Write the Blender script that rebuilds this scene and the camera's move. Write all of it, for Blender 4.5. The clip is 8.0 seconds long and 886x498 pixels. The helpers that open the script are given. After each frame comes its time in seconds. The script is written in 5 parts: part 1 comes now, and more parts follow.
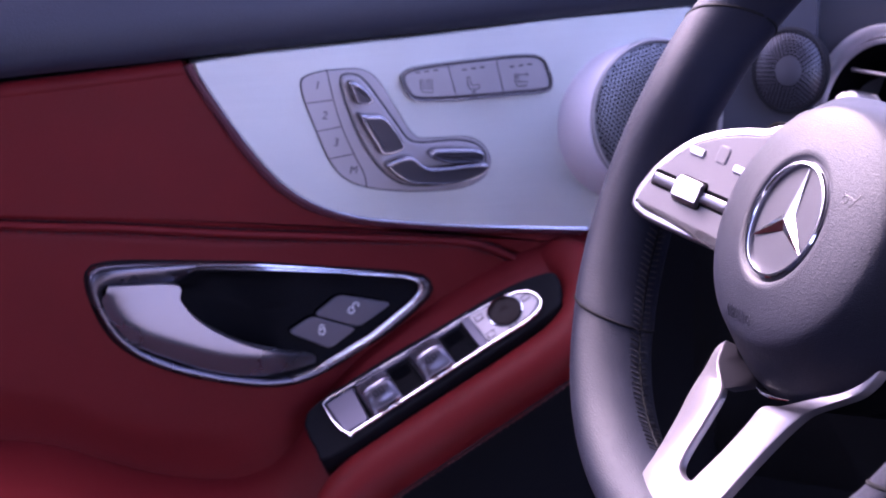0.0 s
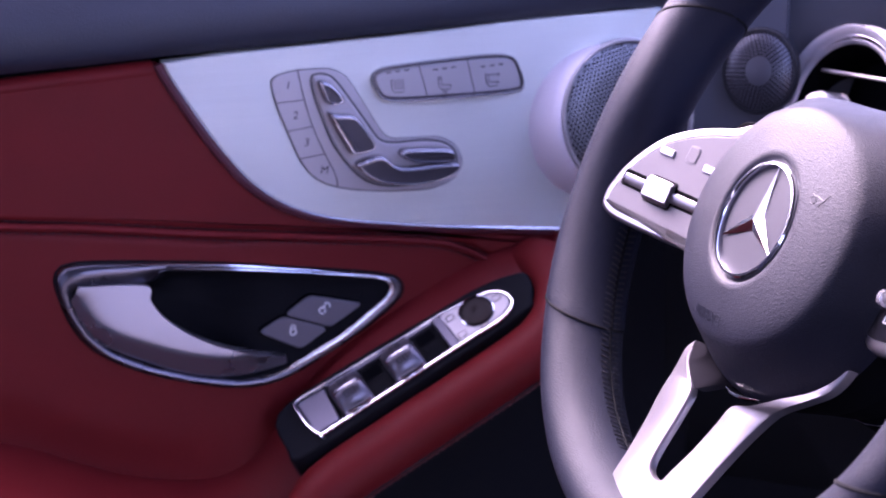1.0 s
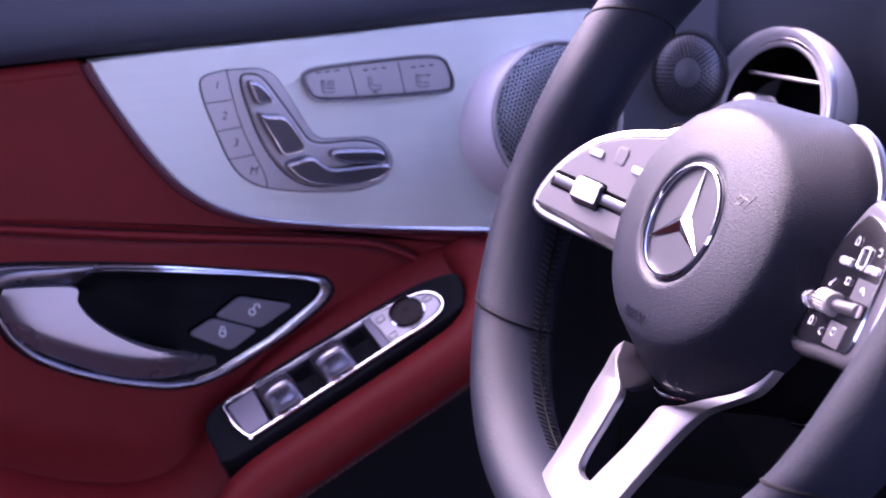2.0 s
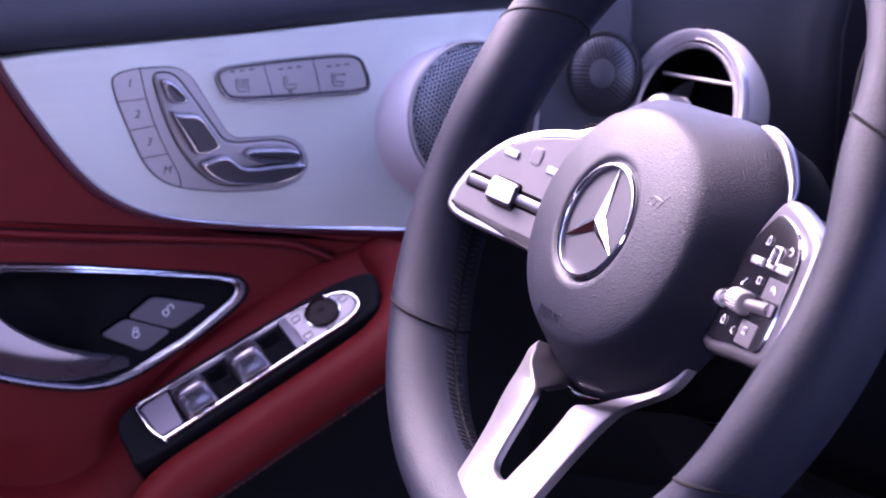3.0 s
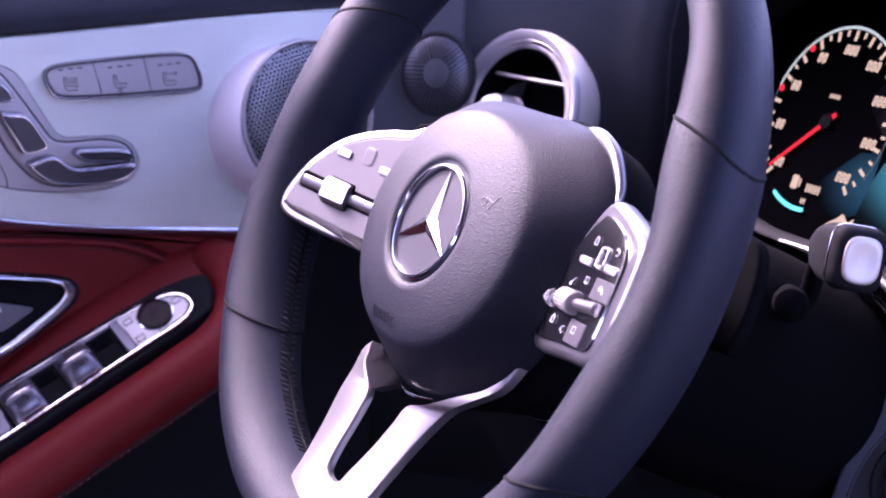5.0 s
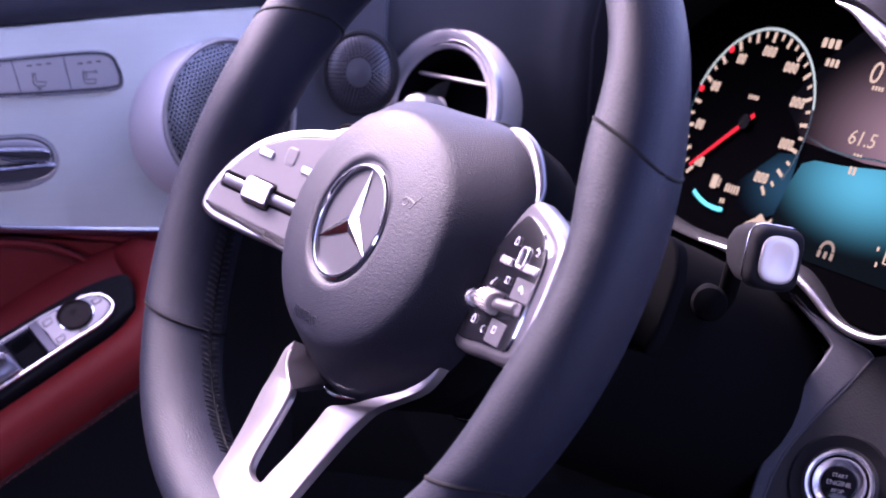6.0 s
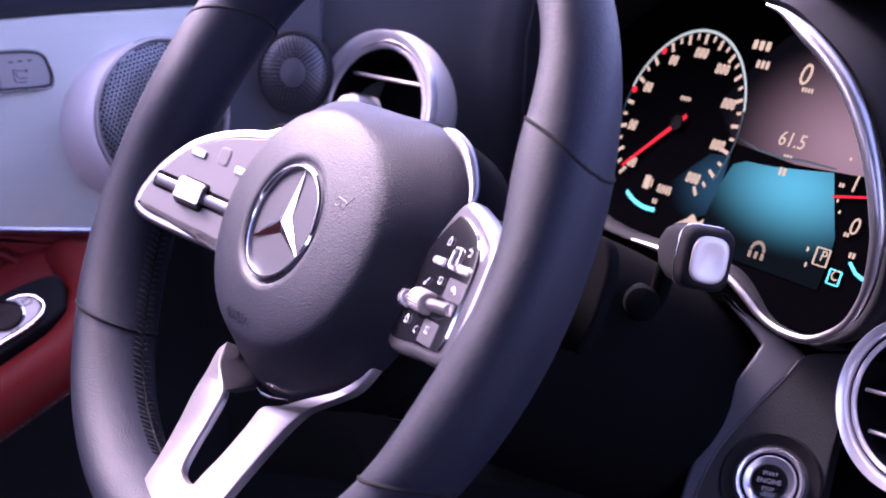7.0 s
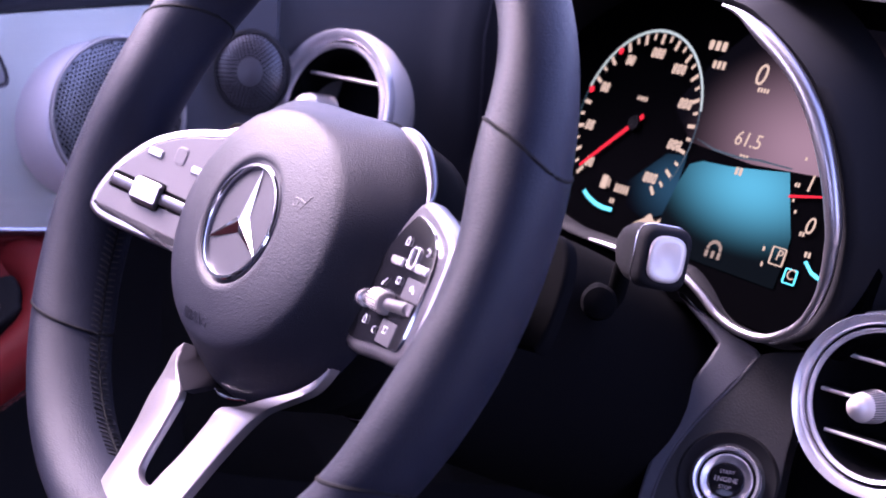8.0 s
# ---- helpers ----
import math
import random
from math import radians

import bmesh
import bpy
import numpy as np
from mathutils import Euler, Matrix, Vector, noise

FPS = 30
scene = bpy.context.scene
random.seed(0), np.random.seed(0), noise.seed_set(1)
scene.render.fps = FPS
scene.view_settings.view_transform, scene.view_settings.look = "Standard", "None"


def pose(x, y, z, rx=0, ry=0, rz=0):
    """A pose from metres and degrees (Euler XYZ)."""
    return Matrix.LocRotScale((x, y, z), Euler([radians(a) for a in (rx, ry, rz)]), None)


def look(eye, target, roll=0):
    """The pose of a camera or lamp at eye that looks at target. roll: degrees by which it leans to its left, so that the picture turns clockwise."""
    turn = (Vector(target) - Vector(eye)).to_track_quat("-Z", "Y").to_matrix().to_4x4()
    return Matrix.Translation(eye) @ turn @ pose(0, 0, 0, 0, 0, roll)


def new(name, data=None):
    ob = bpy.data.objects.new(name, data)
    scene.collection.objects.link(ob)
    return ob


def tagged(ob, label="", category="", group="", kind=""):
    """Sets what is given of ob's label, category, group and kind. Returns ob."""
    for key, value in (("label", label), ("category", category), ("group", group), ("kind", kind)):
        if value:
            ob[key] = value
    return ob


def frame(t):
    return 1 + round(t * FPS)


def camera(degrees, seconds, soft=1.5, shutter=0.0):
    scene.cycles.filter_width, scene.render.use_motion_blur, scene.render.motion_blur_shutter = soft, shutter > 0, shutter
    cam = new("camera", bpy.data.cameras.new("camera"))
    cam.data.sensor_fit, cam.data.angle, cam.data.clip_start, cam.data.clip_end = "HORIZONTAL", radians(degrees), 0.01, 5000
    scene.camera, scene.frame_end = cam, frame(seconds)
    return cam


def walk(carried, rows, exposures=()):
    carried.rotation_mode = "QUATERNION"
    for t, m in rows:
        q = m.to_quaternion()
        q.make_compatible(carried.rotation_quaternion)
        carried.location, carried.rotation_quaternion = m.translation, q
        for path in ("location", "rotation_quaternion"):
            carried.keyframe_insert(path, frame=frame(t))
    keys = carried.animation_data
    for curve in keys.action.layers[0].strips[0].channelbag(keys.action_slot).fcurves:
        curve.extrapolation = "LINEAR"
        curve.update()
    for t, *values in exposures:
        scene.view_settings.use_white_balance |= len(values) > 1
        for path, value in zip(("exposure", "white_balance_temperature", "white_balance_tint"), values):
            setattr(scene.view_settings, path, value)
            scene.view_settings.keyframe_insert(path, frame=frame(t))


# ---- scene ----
# The driver's place of a car: +y is the car's nose, +x its right side, z up from the floor.
cam = camera(31.28, 8.0, 1.8)
cam.data.dof.use_dof, cam.data.dof.focus_distance, cam.data.dof.aperture_fstop = True, 0.735, 13.0
ROWS = [
    (0.0, 0.2584, -0.3684, 0.8255, 72.741, -14.533, 1.191),
    (0.5, 0.2582, -0.3673, 0.8256, 72.567, -14.548, 1.153),
    (1.0, 0.2583, -0.3664, 0.8258, 71.822, -14.577, 1.007),
    (1.5, 0.2581, -0.3648, 0.8257, 70.802, -14.588, 0.793),
    (3.0, 0.2568, -0.3615, 0.8248, 66.640, -14.574, -0.254),
    (3.5, 0.2561, -0.3600, 0.8255, 65.308, -14.630, -0.487),
    (4.0, 0.2565, -0.3582, 0.8254, 63.912, -14.614, -0.794),
    (4.5, 0.2570, -0.3580, 0.8260, 62.438, -14.609, -1.074),
    (6.0, 0.2598, -0.3555, 0.8279, 58.430, -14.611, -1.940),
    (6.5, 0.2601, -0.3548, 0.8280, 57.320, -14.565, -2.185),
    (7.0, 0.2609, -0.3540, 0.8281, 56.219, -14.521, -2.465),
    (7.5, 0.2610, -0.3539, 0.8285, 55.242, -14.514, -2.710),
    (8.0, 0.2604, -0.3541, 0.8282, 54.704, -14.475, -2.792),
]
EXPOSURE, KELVIN, TINT = 4.10, 6110, 50
walk(cam, [(t, pose(x, y, z, 90 + pitch, roll, yaw)) for t, x, y, z, yaw, pitch, roll in ROWS],
     [(0.0, EXPOSURE, KELVIN, TINT), (8.0, EXPOSURE, KELVIN, TINT)])

# ---- light: an open car under a hazy sky, the sun veiled, behind and to the left ----
SUN_FROM = Vector((-0.62, -0.24, 0.70)).normalized()
world = bpy.data.worlds.new("sky")
scene.world = world
world.use_nodes = True
sky = world.node_tree.nodes.new("ShaderNodeTexSky")
sky.sky_type, sky.sun_disc = "NISHITA", False
sky.sun_elevation = math.asin(SUN_FROM.z)
sky.sun_rotation = math.atan2(SUN_FROM.x, SUN_FROM.y)
sky.dust_density, sky.air_density, sky.ozone_density = 3.2, 0.45, 0.4
world.node_tree.nodes["Background"].inputs[1].default_value = 0.15
world.node_tree.links.new(sky.outputs[0], world.node_tree.nodes["Background"].inputs[0])
sun = new("sun", bpy.data.lights.new("sun", "SUN"))
sun.data.energy, sun.data.angle, sun.data.color = 0.48, radians(20), (0.91, 0.925, 1.0)
sun.matrix_world = look(SUN_FROM * 5, (0, 0, 0))


# ---- materials ----
def material(name, color, rough=0.5, metal=0.0, grain=0.0, grain_scale=800.0, vary=0.12, vary_scale=25.0,
             spec=0.5, coat=0.0, streak=None, cells=False, emit=0.0):
    m = bpy.data.materials.new(name)
    m.use_nodes = True
    nt = m.node_tree
    b = nt.nodes["Principled BSDF"]
    b.inputs["Metallic"].default_value = metal
    b.inputs["Specular IOR Level"].default_value = spec
    b.inputs["Coat Weight"].default_value = coat
    b.inputs["Coat Roughness"].default_value = 0.1
    co = nt.nodes.new("ShaderNodeTexCoord")
    big = nt.nodes.new("ShaderNodeTexNoise")
    big.inputs["Scale"].default_value, big.inputs["Detail"].default_value = vary_scale, 4
    nt.links.new(co.outputs["Object"], big.inputs["Vector"])
    mix = nt.nodes.new("ShaderNodeMix")
    mix.data_type = "RGBA"
    mix.inputs["A"].default_value = (*[c * (1 - vary) for c in color], 1)
    mix.inputs["B"].default_value = (*[min(1, c * (1 + vary)) for c in color], 1)
    nt.links.new(big.outputs["Fac"], mix.inputs["Factor"])
    nt.links.new(mix.outputs["Result"], b.inputs["Base Color"])
    fine = nt.nodes.new("ShaderNodeTexVoronoi" if cells else "ShaderNodeTexNoise")
    fine.inputs["Scale"].default_value = grain_scale
    where = co.outputs["Object"]
    if streak:
        mp = nt.nodes.new("ShaderNodeMapping")
        mp.inputs["Scale"].default_value = streak
        nt.links.new(where, mp.inputs["Vector"])
        where = mp.outputs["Vector"]
    nt.links.new(where, fine.inputs["Vector"])
    out = fine.outputs["Distance"] if cells else fine.outputs["Fac"]
    rr = nt.nodes.new("ShaderNodeMapRange")
    rr.inputs["To Min"].default_value, rr.inputs["To Max"].default_value = rough * 0.85, min(1, rough * 1.15)
    nt.links.new(big.outputs["Fac"] if not streak else out, rr.inputs["Value"])
    nt.links.new(rr.outputs["Result"], b.inputs["Roughness"])
    if streak:
        nt.links.new(out, mix.inputs["Factor"])
    if grain:
        bump = nt.nodes.new("ShaderNodeBump")
        bump.inputs["Strength"].default_value, bump.inputs["Distance"].default_value = grain, 0.0004
        nt.links.new(out, bump.inputs["Height"])
        nt.links.new(bump.outputs["Normal"], b.inputs["Normal"])
    if emit:
        mix.inputs["A"].default_value = mix.inputs["B"].default_value = (*[c * 0.01 for c in color], 1)
        b.inputs["Emission Color"].default_value = (*color, 1)
        b.inputs["Emission Strength"].default_value = emit
    return m


RED = material("red_leather", (0.132, 0.0092, 0.0095), 0.52, spec=0.13, grain=0.28, grain_scale=1400, cells=True)
RED_THREAD = material("dark_red_thread", (0.05, 0.008, 0.010), 0.8)
ARM_THREAD = material("red_thread", (0.105, 0.026, 0.028), 0.7)
NAVY = material("dark_soft_trim", (0.021, 0.0225, 0.036), 0.6, grain=0.25, grain_scale=1100, cells=True)
GREY_LEATHER = material("dark_grey_leather", (0.0108, 0.0124, 0.0220), 0.50, spec=0.14, grain=0.45, grain_scale=1400, cells=True)
HUB_SMOOTH = material("smooth_dark_plastic", (0.0092, 0.0106, 0.0200), 0.40, spec=0.38, vary=0.04)
HUB_SKIN = material("grained_dark_plastic", (0.0070, 0.0083, 0.0168), 0.52, spec=0.20, grain=0.45, grain_scale=1500, cells=True)
DASH = material("dark_grey_dash", (0.0055, 0.0059, 0.0088), 0.55, spec=0.35, grain=0.3, grain_scale=1000, cells=True)
BLACK = material("black_plastic", (0.0050, 0.0051, 0.0068), 0.75, spec=0.11, grain=0.2, grain_scale=900)
GLOSS = material("gloss_black", (0.005, 0.005, 0.007), 0.12, spec=0.22, vary=0.02)
CARPET = material("black_carpet", (0.010, 0.010, 0.011), 0.95, spec=0.1, grain=0.5, grain_scale=600)
THREAD = material("black_thread", (0.012, 0.012, 0.014), 0.75)
BRUSHED = material("brushed_aluminium", (0.61, 0.605, 0.55), 0.38, 0.45, grain=0.6, grain_scale=24, vary=0.11, streak=(0.5, 200, 1))
SILVER = material("satin_silver", (0.145, 0.142, 0.165), 0.32, 0.85, vary=0.04)
SILVER_PAINT = material("silver_paint", (0.43, 0.395, 0.385), 0.42, 0.4, vary=0.04, grain=0.05, grain_scale=2500)
KEY_PAINT = material("grey_key_paint", (0.37, 0.34, 0.345), 0.45, 0.3, vary=0.04, grain=0.05, grain_scale=2500)
POD_PAINT = material("grey_silver_paint", (0.100, 0.094, 0.107), 0.58, 0.1, spec=0.3, vary=0.04, grain=0.05, grain_scale=2500)
SWITCH_METAL = material("satin_switch_metal", (0.22, 0.20, 0.22), 0.30, 0.8, vary=0.06)
CHROME = material("chrome", (0.80, 0.80, 0.84), 0.10, 1.0, vary=0.02)
JOY = material("dark_brown_plastic", (0.011, 0.0050, 0.0050), 0.34, spec=0.12)
FACE = material("dark_satin_metal", (0.050, 0.047, 0.058), 0.34, 0.55, vary=0.05)
ROCKER_METAL = material("satin_rocker_metal", (0.160, 0.140, 0.155), 0.29, 0.72, vary=0.06, grain=0.06, grain_scale=2500)
WELL = material("dark_grey_well", (0.016, 0.016, 0.022), 0.38, spec=0.4, vary=0.05)
LEVER = material("satin_lever_metal", (0.23, 0.222, 0.252), 0.28, 0.75, vary=0.04)
SAIL = material("lit_corner_grey", (0.060, 0.063, 0.082), 0.45, 0.2, vary=0.05)
END_TRIM = material("dark_blue_grey_trim", (0.018, 0.019, 0.027), 0.5, spec=0.35, grain=0.25, grain_scale=1100, cells=True)
STEEL = material("polished_steel", (0.60, 0.60, 0.66), 0.22, 1.0, vary=0.04)
DARK_METAL = material("dark_switch_metal", (0.080, 0.077, 0.098), 0.3, 0.7, vary=0.05)
BUTTON = material("grey_button", (0.100, 0.093, 0.115), 0.40, 0.2, vary=0.04)
INK = material("dark_print", (0.015, 0.014, 0.018), 0.6)
BUTTON_INK = material("grey_print", (0.22, 0.20, 0.21), 0.5)
WHITE_INK = material("pale_print", (0.7, 0.7, 0.72), 0.5)
# silver with the warm light on the speaker cone put into its tint
CONE = material("warm_lit_silver", (0.76, 0.68, 0.71), 0.5, 0.1, vary=0.04, grain=0.05, grain_scale=2500)
GRILLE = material("grille_steel", (0.185, 0.175, 0.180), 0.38, 0.70, vary=0.04)
TWEETER = material("dark_grille", (0.062, 0.060, 0.072), 0.36, 0.4, vary=0.04)
BRIGHT = material("bright_satin_chrome", (0.60, 0.58, 0.63), 0.26, 0.7, vary=0.02)
DISC = material("satin_grey_disc", (0.016, 0.0165, 0.026), 0.6, spec=0.22, vary=0.03)
STAR = material("star_chrome", (0.66, 0.65, 0.69), 0.14, 1.0, vary=0.02)
FORK_SILVER = material("satin_silver_casting", (0.20, 0.188, 0.208), 0.38, 0.75, vary=0.04)
SPOKE_SILVER = material("satin_spoke_silver", (0.150, 0.145, 0.170), 0.30, 0.85, vary=0.04)
POD_RING = material("bright_satin_ring", (0.26, 0.248, 0.272), 0.30, 0.9, vary=0.03)
GUNMETAL = material("gunmetal", (0.12, 0.11, 0.13), 0.27, 0.9, vary=0.05)
SWITCH_SATIN = material("bright_switch_metal", (0.30, 0.285, 0.31), 0.24, 0.92, vary=0.04)
# near-black for gaps and black parts, with their shade in the colour
VOID = material("black_with_shade", (0.0019, 0.0020, 0.0027), 0.9, spec=0.03)
PLUM = material("dark_plum_edge", (0.10, 0.020, 0.030), 0.5)
PAVING = material("grey_paving", (0.16, 0.155, 0.15), 0.9, grain=0.4, grain_scale=60, vary=0.2, vary_scale=3)
SCREEN = material("dark_display", (0.0007, 0.0007, 0.0009), 0.35, vary=0.02, spec=0.0)


# ---- building helpers ----
def smooth(pts, n=6, closed=True):
    """A Catmull-Rom curve through a few control points."""
    k, out = len(pts), []
    for i in range(k if closed else k - 1):
        p = [Vector((*pts[(i + j) % k if closed else min(max(i + j, 0), k - 1)], 0)[:3]) for j in (-1, 0, 1, 2)]
        for s in range(n):
            t = s / n
            out.append(0.5 * (2 * p[1] + (p[2] - p[0]) * t + (2 * p[0] - 5 * p[1] + 4 * p[2] - p[3]) * t * t
                              + (3 * p[1] - p[0] - 3 * p[2] + p[3]) * t ** 3))
    if not closed:
        out.append(Vector((*pts[-1], 0)[:3]))
    return out


def soft_corners(pts, r, n=4):
    """A polygon with its corners rounded by about r."""
    out, k = [], len(pts)
    for i in range(k):
        a, b, c = (Vector((*pts[(i + j) % k], 0)[:3]) for j in (-1, 0, 1))
        p = b + (a - b).normalized() * min(r, (a - b).length * 0.45)
        q = b + (c - b).normalized() * min(r, (c - b).length * 0.45)
        for s in range(n + 1):
            t = s / n
            out.append(p * (1 - t) ** 2 + b * 2 * t * (1 - t) + q * t * t)
    return out


def inset(poly, d):
    k = len(poly)
    area = sum(poly[i].x * poly[(i + 1) % k].y - poly[(i + 1) % k].x * poly[i].y for i in range(k))
    sgn, out = (1 if area > 0 else -1), []
    for i in range(k):
        a, b, c = poly[i - 1], poly[i], poly[(i + 1) % k]
        e, f = (b - a), (c - b)
        e, f = (e.normalized() if e.length > 1e-9 else f.normalized()), (f.normalized() if f.length > 1e-9 else e.normalized())
        n = Vector((-(e.y + f.y), e.x + f.x, 0))
        n = n.normalized() * sgn if n.length > 1e-6 else Vector((0, 0, 0))
        out.append(b + n * d)
    return out


def rings(bm, loops, closed=True, cap=(False, False), turn=False):
    """Skin a row of equally long vertex loops."""
    rows = [[bm.verts.new(p) for p in loop] for loop in loops]
    k = len(rows[0])
    pairs = list(zip(rows, rows[1:])) + ([(rows[-1], rows[0])] if turn else [])
    for a, b in pairs:
        for i in range(k if closed else k - 1):
            j = (i + 1) % k
            bm.faces.new((a[i], a[j], b[j], b[i]))
    if cap[0]:
        bm.faces.new(rows[0][::-1])
    if cap[1]:
        bm.faces.new(rows[-1])
    return bm


def at(poly, z):
    return [Vector((p.x, p.y, z)) for p in poly]


def slab(poly, z0, z1, bevel=0.001, bm=None, dome=0.0):
    """A plate with a rounded upper edge, in the plane of its outline."""
    bm = bm or bmesh.new()
    loops = [at(poly, z0), at(poly, z1 - bevel)]
    for s in (0.35, 0.7, 1.0):
        a = s * math.pi / 2
        loops.append(at(inset(poly, bevel * (1 - math.cos(a))), z1 - bevel + bevel * math.sin(a)))
    loops.append(at(inset(poly, bevel * 1.1), z1))
    if dome:
        c = sum(poly, Vector()) / len(poly)
        for s in (0.25, 0.5, 0.75, 0.93):
            loops.append([Vector((p.x + (c.x - p.x) * s, p.y + (c.y - p.y) * s, z1 + dome * (1 - (1 - s) ** 2))) for p in loops[-1]])
    return rings(bm, loops, cap=(True, True))


def band(poly, w, z0, z1, r=0.3):
    """A rounded frame that runs round an outline, w wide inwards."""
    bm, loops, h = bmesh.new(), [], z1 - z0
    for o, z in ((0, z0), (0, z0 + h * (1 - r)), (w * 0.12, z0 + h * (1 - r * 0.3)), (w * 0.35, z1), (w * 0.65, z1),
                 (w * 0.88, z0 + h * (1 - r * 0.3)), (w, z0 + h * (1 - r)), (w, z0)):
        loops.append(at(inset(poly, o), z))
    return rings(bm, loops, turn=True)


def lathe(profile, n=48, bm=None, cap=(False, False)):
    bm = bm or bmesh.new()
    loops = [[Vector((r * math.cos(a), r * math.sin(a), z)) for a in (2 * math.pi * i / n for i in range(n))] for r, z in profile]
    return rings(bm, loops, cap=cap)


def tube(path, r, n=8, closed=False, bm=None, flat=1.0, up=(0, 0, 1)):
    bm, loops, k = bm or bmesh.new(), [], len(path)
    for i, p in enumerate(path):
        a, b = path[(i - 1) % k if closed else max(i - 1, 0)], path[(i + 1) % k if closed else min(i + 1, k - 1)]
        d = (b - a).normalized()
        s = d.cross(Vector(up))
        s = s.normalized() if s.length > 1e-6 else Vector((1, 0, 0))
        v = s.cross(d)
        rr = r(i / max(1, k - 1)) if callable(r) else r
        loops.append([p + s * rr * math.cos(t) + v * rr * flat * math.sin(t) for t in (2 * math.pi * j / n for j in range(n))])
    return rings(bm, loops, turn=closed, cap=(not closed, not closed))


def polar(poly, c, n=144):
    """The outline's points at even angles round c."""
    out, k = [], len(poly)
    for i in range(n):
        t = 2 * math.pi * i / n
        d, far = Vector((math.cos(t), math.sin(t), 0)), 0.0
        for a, b in zip(poly, poly[1:] + poly[:1]):
            u, w = Vector((a.x - c.x, a.y - c.y, 0)), Vector((b.x - a.x, b.y - a.y, 0))
            den = d.x * w.y - d.y * w.x
            if abs(den) > 1e-12:
                q = (u.x * d.y - u.y * d.x) / den
                r = (u.x * w.y - u.y * w.x) / den
                if -1e-6 <= q <= 1 + 1e-6:
                    far = max(far, r)
        out.append(Vector((c.x, c.y, 0)) + d * far)
    return out


def ease(x):
    x = min(1.0, max(0.0, x))
    return x * x * (3 - 2 * x)


def moved(bm, m):
    bmesh.ops.transform(bm, matrix=m, verts=bm.verts)
    return bm


def join(*parts):
    out = bmesh.new()
    for b in parts:
        me = bpy.data.meshes.new("piece")
        b.to_mesh(me)
        b.free()
        out.from_mesh(me)
        bpy.data.meshes.remove(me)
    return out


def finish(name, bm, mat, shade=40):
    bmesh.ops.recalc_face_normals(bm, faces=bm.faces)
    me = bpy.data.meshes.new(name)
    bm.to_mesh(me)
    bm.free()
    me.materials.append(mat)
    me.shade_smooth()
    me.set_sharp_from_angle(angle=radians(shade))
    return me


def part(name, bm, mat, parent, label="", shade=40):
    ob = new(name, finish(name, bm, mat, shade))
    ob.parent = parent
    return tagged(ob, label)


def thing(name, m, label, category, kind="", group=""):
    ob = new(name)
    ob.empty_display_size = 0.02
    ob.matrix_world = m
    return tagged(ob, label, category, group, kind)


def setting(name, bm, mat, label, category):
    return tagged(new(name, finish(name, bm, mat)), label, category, kind="structure")


def box(x0, x1, y0, y1, z0, z1, bevel=0.004):
    return slab([Vector((x0, y0, 0)), Vector((x1, y0, 0)), Vector((x1, y1, 0)), Vector((x0, y1, 0))], z0, z1, bevel)


def lettering(text, size, m, depth=0.0002, shear=0.0):
    cu = bpy.data.curves.new("letters", "FONT")
    cu.body, cu.size, cu.extrude, cu.shear = text, size, depth, shear
    cu.align_x, cu.align_y, cu.resolution_u = "CENTER", "CENTER", 3
    ob = bpy.data.objects.new("letters", cu)
    me = bpy.data.meshes.new_from_object(ob)
    bpy.data.objects.remove(ob)
    bm = bmesh.new()
    bm.from_mesh(me)
    bpy.data.meshes.remove(me)
    return moved(bm, m)


def basis(o, x, y, z):
    m = Matrix((Vector(x), Vector(y), Vector(z))).transposed().to_4x4()
    return Matrix.Translation(o) @ m


def facing(o, normal, up=(0, 0, 1)):
    z = Vector(normal).normalized()
    x = Vector(up).cross(z).normalized()
    return basis(o, x, z.cross(x), z)


def V2(pts):
    return [Vector((a, b, 0)) for a, b in pts]


def quad(x0, x1, y0, y1, r):
    return soft_corners([(x0, y0), (x1, y0), (x1, y1), (x0, y1)], r)


# frames of reference: the door's inner face (x along the car, y up, z inboard) and the wheel
DOOR = basis((-0.70, 0, 0), (0, 1, 0), (0, 0, 1), (1, 0, 0))
RAKE = radians(25.5)
WHEEL_C = Vector((-0.37, 0, 0.66))
WHEEL = basis(WHEEL_C, (1, 0, 0), (0, math.sin(RAKE), math.cos(RAKE)), (0, -math.cos(RAKE), math.sin(RAKE)))

# ---- the setting: unseen paving outside, plain dark cabin shell that shapes the light ----
# paving out of view, there to bounce light up into the cabin
setting("ground", box(-60, 60, -60, 60, -0.40, -0.30), PAVING, "unseen grey paving, added to bounce light into the car", "ground")
setting("floor", box(-0.78, 0.80, -1.2, 0.75, -0.03, 0.0), CARPET, "black carpeted floor of the car's cabin", "floor")
setting("wall_front", box(-0.78, 0.80, 0.75, 0.79, -0.03, 0.62), BLACK, "black bulkhead behind the dashboard", "wall")
# right side left open above an unseen sill, so the sky lights the door
setting("wall_right", box(0.80, 0.84, -1.2, 0.79, -0.03, 0.14), NAVY, "unseen dark sill, kept low to let light in", "wall")
# added out of view to keep light from the right rear off the hub
setting("wall_side", box(0.80, 0.84, -1.2, -0.22, 0.35, 1.06), NAVY, "unseen dark side wall, added to block light", "wall")
setting("wall_left", box(-0.82, -0.78, 0.13, 0.79, -0.03, 0.62), BLACK, "black footwell side ahead of the door", "wall")
# added blocker, cuts rear light on the wheel as a seat back would
setting("wall_rear_left", box(-0.60, -0.05, -0.95, -0.90, 0.0, 1.05), NAVY, "unseen dark partition, added to block rear light", "wall")
